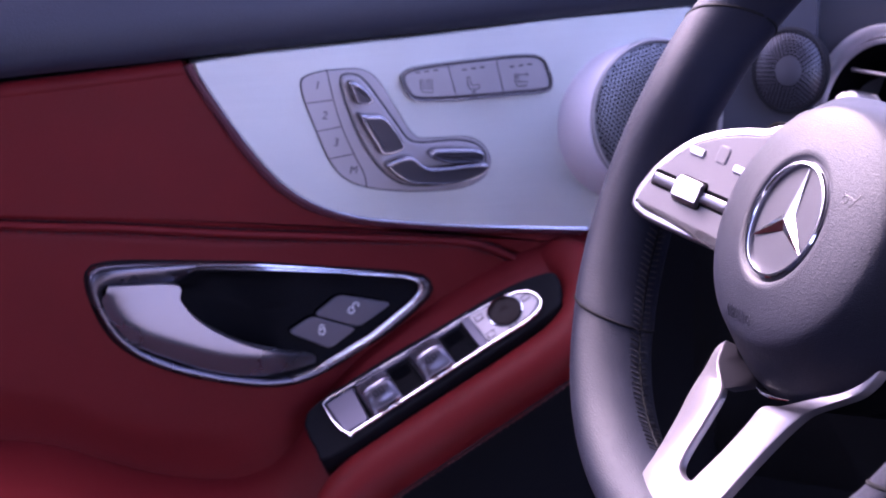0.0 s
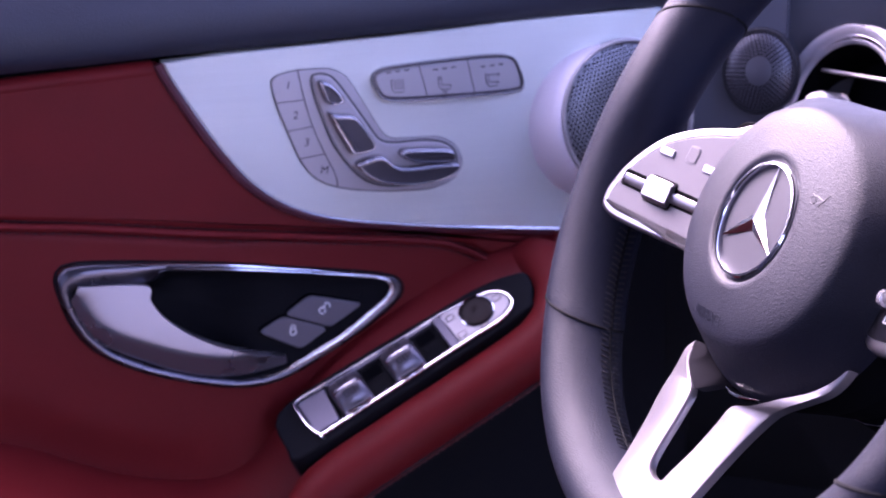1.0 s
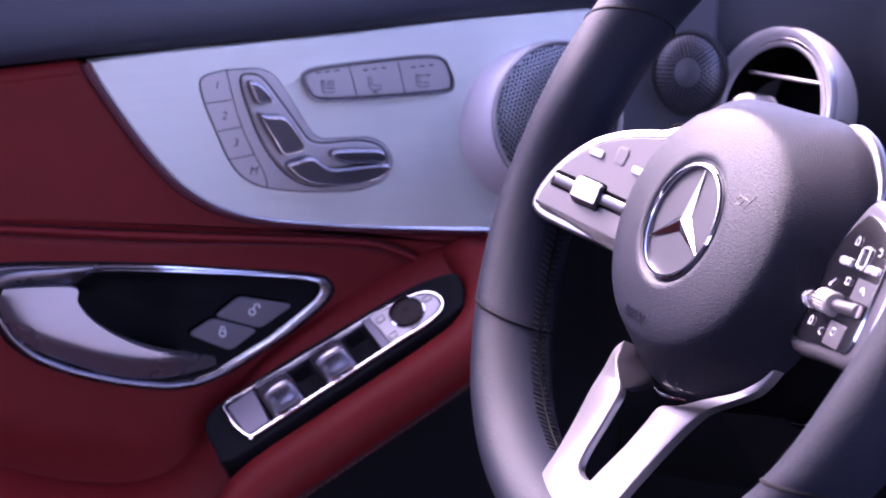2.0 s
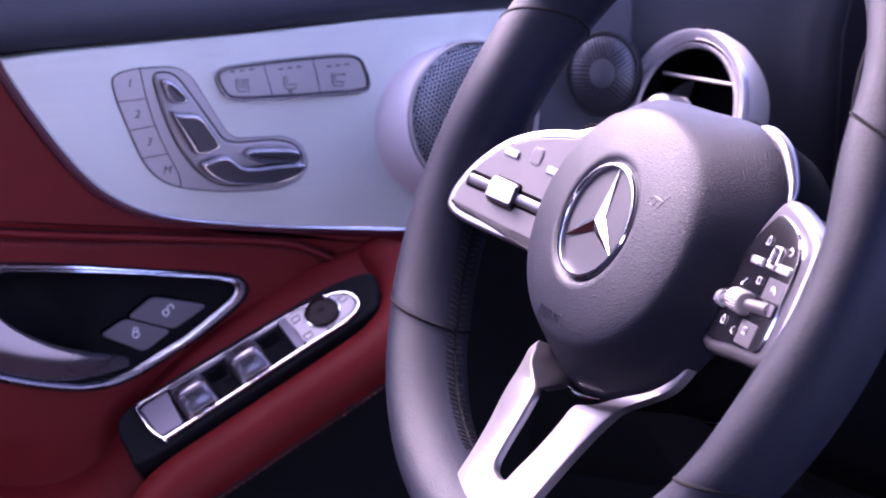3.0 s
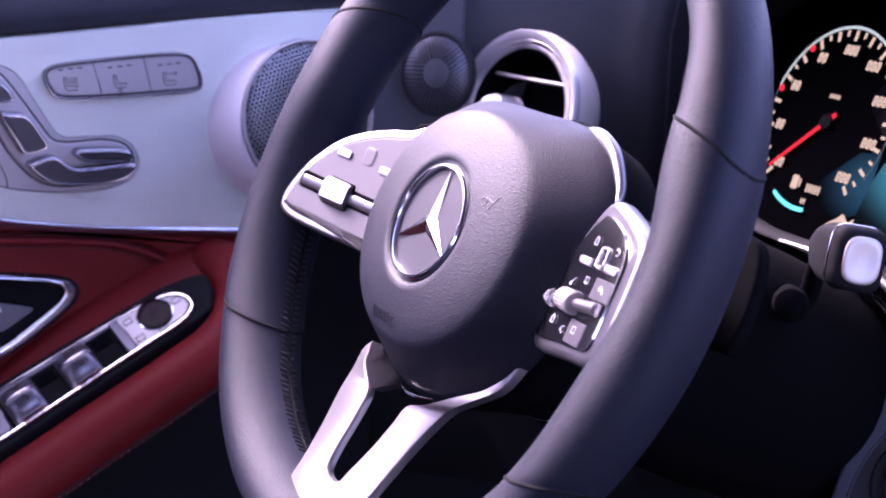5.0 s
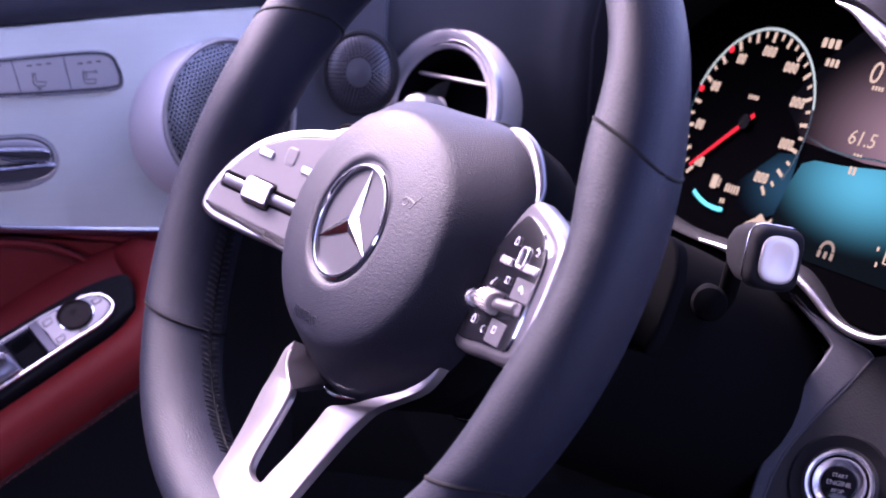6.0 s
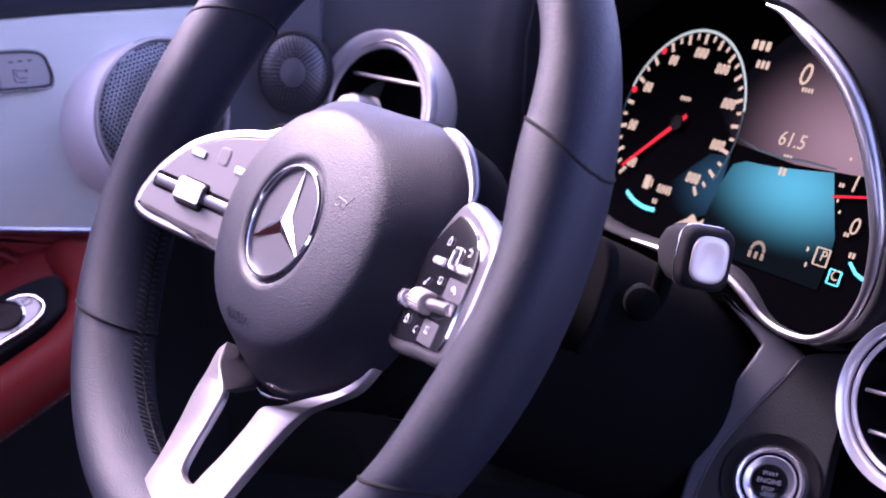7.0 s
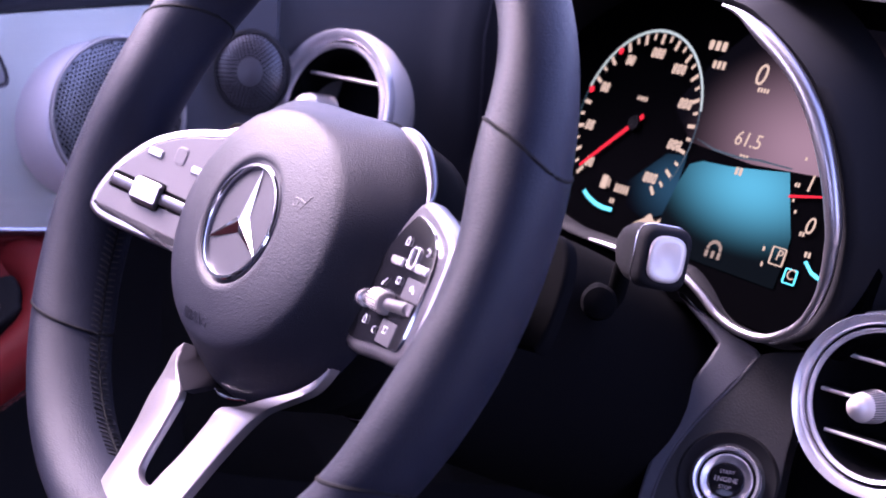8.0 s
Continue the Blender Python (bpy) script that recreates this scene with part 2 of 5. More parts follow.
# unseen wall, its height set by how much light enters from behind
setting("wall_rear", box(-0.78, 0.80, -1.24, -1.2, -0.03, 0.74), NAVY, "unseen dark rear wall, open above for light", "wall")

# roof out of view; its edges are placed to shade wheel and dash
roof = box(-0.56, 0.80, -1.16, 0.08, 1.06, 1.09)
setting("ceiling", roof, NAVY, "unseen dark roof, added to block the sky", "ceiling")

# ---- driver's door ----
door = thing("car_door", DOOR, "car door lined with red leather and brushed aluminium trim", "car door")
part("core", box(-1.15, 0.14, 0.02, 0.70, -0.07, -0.028), BLACK, door)
TRIM = [(-0.233, 0.698), (-0.195, 0.7012), (-0.142, 0.7036), (-0.069, 0.7072), (0.0075, 0.712), (0.095, 0.715), (0.118, 0.70), (0.118, 0.568),
        (0.0235, 0.5712), (-0.0325, 0.5775), (-0.0714, 0.5823), (-0.1093, 0.5884), (-0.1279, 0.5920), (-0.1462, 0.5974), (-0.1641, 0.6060),
        (-0.1816, 0.6195), (-0.1984, 0.6398), (-0.2146, 0.6646), (-0.2290, 0.6890)]
trim_line = [Vector((*TRIM[0], 0))] + smooth(TRIM[:6], 4, False)[1:-1] + V2(TRIM[5:8]) + smooth(TRIM[8:] + TRIM[:1], 4, False)[:-1]
part("trim_panel", slab(trim_line, -0.010, 0.005, 0.0015), BRUSHED, door, "brushed aluminium inlay")
edge = [Vector((p.x, p.y, 0.004)) for p in smooth(TRIM[8:], 6, False)]
part("trim_edge", tube(edge, lambda q: 0.0003 + 0.0014 * max(0, 1 - 1.5 * q), 8), BRIGHT, door, "thin satin metal edge")
side = [Vector((p.x - 0.0018, p.y - 0.0014, 0.0)) for p in smooth(TRIM[8:] + TRIM[:1], 6, False)]
part("trim_reveal", tube(side, 0.0034, 8), PLUM, door, "dark plum edge strip")

# red padding above and below the seam
upper = V2([(-0.60, 0.676), (-0.346, 0.690), (-0.235, 0.697), (-0.2285, 0.686), (-0.2165, 0.6610), (-0.2000, 0.6365), (-0.1835, 0.6165),
            (-0.166, 0.6030), (-0.148, 0.5945), (-0.110, 0.585), (-0.070, 0.579), (-0.030, 0.573), (0.03, 0.566), (0.03, 0.555),
            (-0.019, 0.553), (-0.043, 0.566), (-0.07, 0.573), (-0.146, 0.583), (-0.218, 0.592), (-0.287, 0.602), (-0.353, 0.610), (-0.60, 0.645)])
part("upper_pad", slab(upper, -0.012, 0.000, 0.004), RED, door, "smooth red leather pad")
SEAM = [(-0.60, 0.640), (-0.353, 0.604), (-0.287, 0.596), (-0.218, 0.586), (-0.146, 0.577), (-0.07, 0.567), (-0.043, 0.559), (-0.019, 0.545), (0.0, 0.53)]


def stitches(path, gap, length, r, mat, parent):
    """Short threads laid end to end along a path."""
    bm, run = bmesh.new(), 0.0
    for a, b in zip(path, path[1:]):
        run += (b - a).length
        if run >= gap:
            run = 0.0
            d = (b - a).normalized()
            tube([b - d * length / 2, b, b + d * length / 2], lambda s: r * (0.5 + 2 * s * (1 - s)), 5, bm=bm)
    ob = part("stitching", bm, mat, parent)
    return tagged(ob, kind="stuff")


seam_path = smooth(SEAM, 40, False)
stitches([Vector((p.x, p.y, 0.0015)) for p in seam_path], 0.0042, 0.0034, 0.0006, RED_THREAD, door)
part("pad_edge", tube([Vector((p.x, p.y - 0.0042, -0.0056)) for p in smooth([(-0.60, 0.676), (-0.346, 0.690), (-0.238, 0.6968)], 6, False)], 0.0062, 14), RED, door, "rounded red leather edge")
stitches([Vector((p.x, p.y + 0.0072, 0.0009)) for p in seam_path], 0.0042, 0.0032, 0.0005, RED_THREAD, door)
part("seam_welt", tube([Vector((p.x, p.y + 0.0035, 0.0005)) for p in smooth(SEAM, 8, False)], 0.0026, 8), RED, door)

# dark padded top of the door
top = bmesh.new()
loops = []
for i in range(41):
    y = -0.9 + i * 1.03 / 40
    z = 0.699 + 0.047 * (y + 0.233) if y < -0.233 else 0.6995 + 0.045 * (y + 0.233)
    sec = [(-0.02, z + 0.001), (0.004, z + 0.002), (0.013, z + 0.012), (0.010, z + 0.03), (-0.002, z + 0.06), (-0.02, z + 0.085),
           (-0.05, z + 0.095), (-0.07, z + 0.09), (-0.07, z - 0.02)]
    loops.append([Vector((y, b, a)) for a, b in sec])
rings(top, loops, cap=(True, True))
part("top_pad", top, NAVY, door, "dark blue-grey soft pad", shade=75)


def rest_top(y):
    ys = (-0.60, -0.42, -0.365, -0.331, -0.298, -0.263, -0.227, -0.20, -0.18, -0.165, -0.15, -0.12, -0.097, -0.03, 0.02, 0.06)
    zs = (0.478, 0.476, 0.4745, 0.467, 0.4485, 0.435, 0.427, 0.430, 0.446, 0.470, 0.492, 0.513, 0.527, 0.560, 0.570, 0.560)
    return float(np.interp(y, ys, zs))


def pad_top(x):
    return float(np.interp(x, (-0.60, -0.353, -0.287, -0.218, -0.146, -0.07, -0.043, -0.019, 0.03), (0.642, 0.607, 0.599, 0.589, 0.580, 0.570, 0.563, 0.550, 0.548)))


# outline of the inside door handle, and the red pad round it, hollowed out above the armrest
HB = [(-0.305, 0.566), (-0.3018, 0.5735), (-0.2915, 0.5773), (-0.2546, 0.5750), (-0.2018, 0.5690), (-0.1474, 0.5602), (-0.108, 0.5538),
      (-0.0915, 0.5495), (-0.0858, 0.5420), (-0.0895, 0.5335), (-0.1111, 0.5171), (-0.1344, 0.5044), (-0.1575, 0.4930), (-0.1760, 0.4872),
      (-0.1970, 0.4870), (-0.2239, 0.4930), (-0.252, 0.5026), (-0.2759, 0.5150), (-0.2922, 0.5302), (-0.3013, 0.5495)]
HB_C = Vector((-0.20, 0.535, 0))
hb = polar(smooth(HB, 6), HB_C)
hole = [((p - HB_C).length - 0.0022) for p in hb]


def in_handle(x, y):
    d = Vector((x, y, 0)) - HB_C
    return d.length < hole[int(round(math.atan2(d.y, d.x) / (2 * math.pi) * 144)) % 144]


pad, rows = bmesh.new(), []
for i in range(211):
    x = -0.60 + 0.63 * i / 210
    hi, lo = pad_top(x), min(rest_top(x) - 0.018, pad_top(x) - 0.012)
    row = []
    for k in range(61):
        y = hi + (lo - hi) * k / 60
        deep = 0.004 * ease((rest_top(x) + 0.034 - y) / 0.036) * ease((-0.19 - x) / 0.05) + 0.006 * ease(1 - k / 1.5)
        row.append(pad.verts.new((x, y, 0.001 - deep)))
    rows.append(row)
for a, b in zip(rows, rows[1:]):
    for k in range(60):
        quad_ = (a[k], a[k + 1], b[k + 1], b[k])
        if not all(in_handle(v.co.x, v.co.y) for v in quad_):
            pad.faces.new(quad_)
part("lower_pad", pad, RED, door, "smooth red leather pad", shade=80)

arm, loops, arm_seam = bmesh.new(), [], []
for i in range(73):
    y = -0.60 + i * 0.63 / 72
    t = sum(rest_top(y + d) for d in (-0.016, -0.008, 0, 0.008, 0.016)) / 5
    steep = min(1, max(0, (y + 0.26) / 0.09))
    depth = float(np.interp(y, (-0.60, -0.2, -0.12, -0.09, -0.03, 0.02, 0.06), (0.13, 0.115, 0.088, 0.076, 0.062, 0.060, 0.052)))
    nose = math.sqrt(max(0.02, 1 - max(0, (y + 0.01) / 0.0405) ** 2))
    w = (0.108 - 0.034 * steep) * nose
    k = 0.06 + 0.59 * steep
    s = k * w * 0.62
    bot = max(depth, s + 0.020)
    t -= 0.003
    sec = [(-0.03, t), (0.0, t), (w * 0.3, t - k * w * 0.3), (w * 0.58, t - k * w * 0.58 - 0.006 * steep), (w * 0.63, t - k * w * 0.63 - 0.010 * steep), (w * 0.71, t - s - 0.013 * steep),
           (w * 0.82, t - s - 0.001 - 0.015 * steep), (w * 0.92, t - s - 0.006 - 0.016 * steep), (w, t - s - 0.014 - 0.018 * steep),
           (w * 0.88, t - (s + bot) / 2 - 0.006 - 0.008 * steep), (w * 0.66, t - bot), (w * 0.5, t - bot - 0.010), (w * 0.3, t - bot - 0.016), (-0.03, t - bot - 0.018)]
    loops.append([Vector((y, b, a)) for a, b in sec])
    if -0.45 < y < -0.215:
        arm_seam.append(Vector((y, t - s - 0.0122 - 0.0052 * steep, w * 0.990)))
rings(arm, loops, cap=(True, True))
part("armrest", arm, RED, door, "padded red leather armrest", shade=80)

fine = []
for a, b in zip(arm_seam, arm_seam[1:]):
    fine += [a + (b - a) * k / 6 for k in range(6)]
stitches(fine, 0.0040, 0.0030, 0.0007, RED_THREAD, door)
part("armrest_seam", tube([p + Vector((0, -0.0022, 0.0)) for p in arm_seam], 0.0007, 6), RED_THREAD, door)

# ---- inside door handle ----
hb_in = polar(soft_corners([(-0.2970, 0.5590), (-0.2950, 0.5638), (-0.2525, 0.5612), (-0.2370, 0.5688), (-0.1841, 0.5632), (-0.1289, 0.5552), (-0.0985, 0.5500), (-0.0940, 0.5430), (-0.0985, 0.5362),
                           (-0.1303, 0.5135), (-0.1495, 0.5042), (-0.1648, 0.4970), (-0.1799, 0.4930), (-0.1983, 0.4928), (-0.2236, 0.4986), (-0.2517, 0.5084), (-0.2739, 0.5200), (-0.2860, 0.5330), (-0.2940, 0.5480)], 0.004), HB_C)


def between(f, z):
    return [Vector((p.x + (q.x - p.x) * f, p.y + (q.y - p.y) * f, z)) for p, q in zip(hb, hb_in)]


handle = part("door_handle", rings(bmesh.new(), [between(f, z) for f, z in ((-0.06, -0.002), (0.0, 0.0030), (0.10, 0.0052), (0.30, 0.0062), (0.60, 0.0058), (0.85, 0.0046), (0.95, 0.0036), (1.0, 0.0020), (1.0, -0.004))]),
              GUNMETAL, door, "inside door handle in a gunmetal and chrome frame", shade=60)
part("bezel_gap", tube([Vector((p.x, p.y, 0.0012)) for p in between(-0.08, 0)], 0.0009, 6, True), BLACK, handle)
part("frame_bead", tube([Vector((p.x, p.y, 0.0050)) for p in between(0.12, 0)[6:64]], lambda q: 0.0002 + 0.0009 * math.sin(math.pi * q), 8), CHROME, handle, "thin polished bead")
part("frame_lip", tube([p + Vector((0, 0, 0.0012)) for p in (between(0.84, 0.0046)[118:] + between(0.84, 0.0046)[:10])], lambda q: 0.0004 + 0.0018 * math.sin(math.pi * q), 10), CHROME, handle, "polished lower lip")
part("top_lip", tube([p + Vector((0, 0, 0.0006)) for p in between(0.75, 0.0046)[8:58]], lambda q: 0.0003 + 0.0007 * math.sin(math.pi * q), 8), CHROME, handle, "polished upper lip")
bm, loops = bmesh.new(), []
for f in (0.0, 0.03, 0.10, 0.22, 0.40, 0.60, 0.80, 0.97):
    loop = []
    for q in hb_in:
        p = q + (HB_C - q) * f
        loop.append(Vector((p.x, p.y, 0.0022 - (0.003 + 0.019 * ease((-0.175 - p.x) / 0.045)) * ease(f / 0.30))))
    loops.append(loop)
part("recess", rings(bm, loops, cap=(False, True)), BLACK, handle, "black hollowed bowl", shade=80)
low_edge = smooth([(-0.2975, 0.5560), (-0.2912, 0.5374), (-0.2799, 0.5254), (-0.2603, 0.5144), (-0.2341, 0.5026), (-0.207, 0.4958), (-0.1878, 0.4962), (-0.1655, 0.4998)], 5, False)
high_edge = smooth([(-0.2930, 0.5648), (-0.2525, 0.5618), (-0.2500, 0.5520), (-0.2425, 0.5405), (-0.2300, 0.5298), (-0.2120, 0.5195), (-0.1920, 0.5122), (-0.1662, 0.5050)], 5, False)
bm, loops = bmesh.new(), []
for a, b in zip(low_edge, high_edge):
    loop = [a + Vector((0, 0, 0.002))]
    for k in range(17):
        p = a + (b - a) * (k / 16)
        near = []
        for u, v in zip(low_edge, low_edge[1:]):
            w = min(1.0, max(0.0, (p - u).dot(v - u) / (v - u).length_squared))
            near.append((p - u - (v - u) * w).length)
        rise = 0.0030 + 0.62 * min(near)
        rest = 0.0100 - 0.10 * (p.y - 0.53)
        d = rise - rest
        loop.append(p + Vector((0, 0, 0.0025 + (rise + rest) / 2 - math.sqrt(d * d + 1.2e-6) / 2)))
    loops.append(loop + [b + Vector((0, 0, 0.002))])
rings(bm, loops, closed=False)
part("lever", bm, LEVER, handle, "curved satin silver lever", shade=80)
# flat black plate that stands in for the shade under the lever
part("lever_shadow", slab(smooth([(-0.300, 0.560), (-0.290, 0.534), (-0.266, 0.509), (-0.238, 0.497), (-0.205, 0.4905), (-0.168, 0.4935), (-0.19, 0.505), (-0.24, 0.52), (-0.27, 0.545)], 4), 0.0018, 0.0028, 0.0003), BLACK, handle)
UNLOCK = [(-0.1650, 0.5318), (-0.1484, 0.5432), (-0.1130, 0.5338), (-0.1355, 0.5204)]
LOCK = [(-0.1825, 0.5220), (-0.1660, 0.5308), (-0.1370, 0.5196), (-0.1555, 0.5078)]
for q in (UNLOCK, LOCK):
    c = sum(V2(q), Vector()) / 4
    part("lock_button", slab(soft_corners(q, 0.0042), -0.004, 0.0045, 0.0006), BUTTON, handle, "dark grey central locking button")
    rim = lathe([(0.0016, 0.0044), (0.0016, 0.0048), (0.0024, 0.0048), (0.0024, 0.0044)], 16)
    moved(rim, Matrix.Translation((c.x, c.y, 0)))
    loop = [(0.001, 0.0018), (0.002, 0.0045), (0.0045, 0.0045), (0.005, 0.002)] if q is UNLOCK else [(-0.0016, 0.0015), (-0.001, 0.0042), (0.001, 0.0042), (0.0016, 0.0015)]
    bow = tube([Vector((c.x + p.x, c.y + p.y, 0.0047)) for p in smooth(loop, 4, False)], 0.0004, 5)
    part("button_gap", slab(inset(soft_corners(q, 0.0042), -0.0007), -0.004, 0.0024, 0.0003), VOID, handle)
    part("padlock_symbol", join(rim, bow), WHITE_INK, handle)

# ---- seat adjustment switches ----
PANEL = DOOR @ Matrix.Translation((0, 0, 0.005))
seat_unit = thing("seat_switch_unit", PANEL, "seat-shaped silver power seat control with memory buttons", "seat control")
CTL = [(-0.1674, 0.6808), (-0.1645, 0.6853), (-0.1570, 0.6874), (-0.1502, 0.6882), (-0.1380, 0.6884), (-0.1286, 0.6874), (-0.1196, 0.6819), (-0.1109, 0.6682), (-0.1030, 0.6545), (-0.0970, 0.6450), (-0.0910, 0.6413),
       (-0.0818, 0.6407), (-0.0700, 0.6404), (-0.0591, 0.6396), (-0.0500, 0.6345), (-0.0455, 0.6270), (-0.0450, 0.6200), (-0.0500, 0.6124), (-0.0590, 0.6085), (-0.0712, 0.6066), (-0.1015, 0.6081), (-0.1274, 0.6128),
       (-0.1419, 0.6200), (-0.1513, 0.6323), (-0.1588, 0.6512), (-0.1649, 0.6683)]
ctl = smooth(CTL, 4)
part("gap", slab(inset(ctl, -0.0006), -0.001, 0.0004, 0.0002), INK, seat_unit)
part("base_plate", slab(ctl, -0.001, 0.0016, 0.0006), KEY_PAINT, seat_unit, "silver painted plate")
mem = smooth([(-0.151, 0.6895), (-0.147, 0.669), (-0.142, 0.651), (-0.135, 0.634), (-0.129, 0.621), (-0.128, 0.6125)], 5, False)
part("joint", tube([Vector((p.x, p.y, 0.0016)) for p in mem], 0.00035, 5), INK, seat_unit)
for a, b in (((-0.1645, 0.669), (-0.148, 0.670)), ((-0.1584, 0.651), (-0.142, 0.653)), ((-0.1512, 0.633), (-0.1355, 0.635))):
    part("joint", tube([Vector((*a, 0.0016)), Vector((*b, 0.0016))], 0.00035, 5), INK, seat_unit)
for s, x, y in (("1", -0.1575, 0.6795), ("2", -0.1535, 0.6605), ("3", -0.147, 0.643), ("M", -0.1365, 0.6245)):
    part("key_mark", lettering(s, 0.0070, Matrix.Translation((x, y, 0.0017)), 0.0001, 0.2), INK, seat_unit)
GRV = [(-0.142, 0.684), (-0.139, 0.6855), (-0.133, 0.685), (-0.127, 0.681), (-0.117, 0.667), (-0.107, 0.652), (-0.1, 0.642), (-0.092, 0.639),
       (-0.081, 0.639), (-0.068, 0.639), (-0.056, 0.636), (-0.0495, 0.63), (-0.0485, 0.622), (-0.052, 0.616), (-0.063, 0.612), (-0.083, 0.6105),
       (-0.1, 0.612), (-0.111, 0.617), (-0.121, 0.627), (-0.131, 0.643), (-0.139, 0.665), (-0.1425, 0.679)]
grv = smooth(GRV, 4)
part("groove", tube([Vector((p.x, p.y, 0.0014)) for p in grv], 0.0007, 6, True), INK, seat_unit)
part("seat_field", slab(inset(grv, 0.0008), 0.0, 0.0030, 0.0012), KEY_PAINT, seat_unit)
SW = {
    "headrest_switch": ([(-0.139, 0.6815), (-0.134, 0.681), (-0.128, 0.676), (-0.124, 0.668), (-0.134, 0.6675), (-0.1375, 0.674)], 0.6),
    "backrest_switch": ([(-0.134, 0.6615), (-0.128, 0.6605), (-0.118, 0.659), (-0.111, 0.651), (-0.105, 0.638), (-0.119, 0.6345), (-0.1245, 0.642), (-0.1305, 0.653)], 0.72),
    "cushion_switch": ([(-0.117, 0.628), (-0.109, 0.6315), (-0.100, 0.632), (-0.092, 0.6255), (-0.083, 0.6235), (-0.051, 0.624), (-0.053, 0.617), (-0.065, 0.6128), (-0.083, 0.612), (-0.102, 0.615), (-0.112, 0.621)], 0.0),
    "lumbar_switch": ([(-0.0885, 0.6322), (-0.0872, 0.6342), (-0.083, 0.6354), (-0.06, 0.634), (-0.0525, 0.631), (-0.0525, 0.6265), (-0.056, 0.6245), (-0.075, 0.6255), (-0.083, 0.6278), (-0.0868, 0.6300)], 0.0),
}
for nm, (pts, _) in SW.items():
    o = smooth(pts, 4)
    body = part(nm, slab(o, 0.0025, 0.0108, 0.0014), SWITCH_SATIN, seat_unit, "metal seat switch with a dark face")
    top_line = [p + Vector((0.0005, -0.0003, 0)) for p in inset(o, 0.0011)]
    part("rim", band(top_line, 0.0011, 0.0095, 0.0124, 0.5), CHROME, body, "chrome rim")
    part("face", slab(inset(top_line, 0.0007), 0.0100, 0.0114, 0.0002), FACE, body, "dark metallic face")

# ---- seat heating switches ----
heat = thing("seat_heating_switch", PANEL, "silver three-button seat heating and ventilation switch in a chrome frame", "switch panel")
POD = [(-0.1034, 0.6805), (-0.1000, 0.6852), (-0.0888, 0.6876), (-0.0513, 0.6900), (-0.0208, 0.6908), (-0.0093, 0.6880), (-0.0047, 0.6797), (-0.0031, 0.6711), (-0.0074, 0.6668),
       (-0.0326, 0.6658), (-0.0706, 0.6655), (-0.0935, 0.6667), (-0.1003, 0.6720)]
pod = smooth(POD, 4)
part("frame", band(inset(pod, -0.0005), 0.0018, -0.001, 0.0046, 0.6), SWITCH_SATIN, heat, "chrome frame")
part("frame_line", tube([Vector((p.x, p.y, 0.0044)) for p in inset(pod, -0.0001)[24:50]], lambda q: 0.0002 + 0.0006 * math.sin(math.pi * q), 6), CHROME, heat, "bright lower edge")
part("shadow_gap", slab(inset(pod, 0.001), -0.001, 0.0022, 0.0002), INK, heat)
part("key_plate", slab(inset(pod, 0.0018), 0.0, 0.0036, 0.0008), KEY_PAINT, heat, "silver painted keys")
for a, b in (((-0.0735, 0.6885), (-0.068, 0.668)), ((-0.041, 0.6895), (-0.036, 0.6675))):
    part("joint", tube([Vector((*a, 0.0036)), Vector((*b, 0.0036))], 0.0003, 5), INK, heat)
for i, cx in enumerate((-0.087, -0.056, -0.024)):
    for k in (-1, 0, 1):
        part("indicator", box(cx - 0.0018 + k * 0.006 + 0.0, cx + 0.0014 + k * 0.006, 0.6838 + 0.0004 * k, 0.6847 + 0.0004 * k, 0.0035, 0.0038, 0.0001), INK, heat)
    x = cx - 0.001
    sym = tube([Vector((x + a, 0.6745 + b, 0.0037)) for a, b in ((-0.0035, 0.0045), (-0.003, -0.001), (-0.0015, -0.0035), (0.0045, -0.0035), (0.005, -0.001), (-0.001, -0.0008), (-0.0018, 0.0045), (-0.0035, 0.0045))], 0.00032, 5)
    if i == 0:
        extra = [[(0.0006 + 0.0018 * k + 0.0004 * (-1) ** j, 0.0002 + 0.0011 * j) for j in range(5)] for k in range(3)]
    elif i == 1:
        extra = [[(-0.0006, -0.0062), (0.0024, -0.0042)], [(-0.0006, -0.0042), (0.0024, -0.0062)]]
    else:
        extra = [[(-0.0008, 0.0038), (0.0058, 0.0038)], [(0.0044, 0.0048), (0.0058, 0.0038), (0.0044, 0.0028)]]
    lines = [tube([Vector((x + a, 0.6745 + b, 0.0037)) for a, b in e], 0.0003, 5) for e in extra]
    part("seat_symbol", join(sym, *lines), INK, heat)

# ---- door loudspeaker ----
spk = thing("door_speaker", DOOR @ Matrix.Translation((0, 0, 0.005)), "round perforated metal door loudspeaker in a silver cone", "loudspeaker")
SPK_D = Vector((0.74, 0.67, 0))
SPK_C = Vector((0.0675, 0.6465, 0.0130))
SPK_N = (SPK_D * 0.19 + Vector((0, 0, 1))).normalized()
SPK = basis(SPK_C, (-SPK_D.y, SPK_D.x, 0), SPK_N.cross(Vector((-SPK_D.y, SPK_D.x, 0))), SPK_N)
loops = []
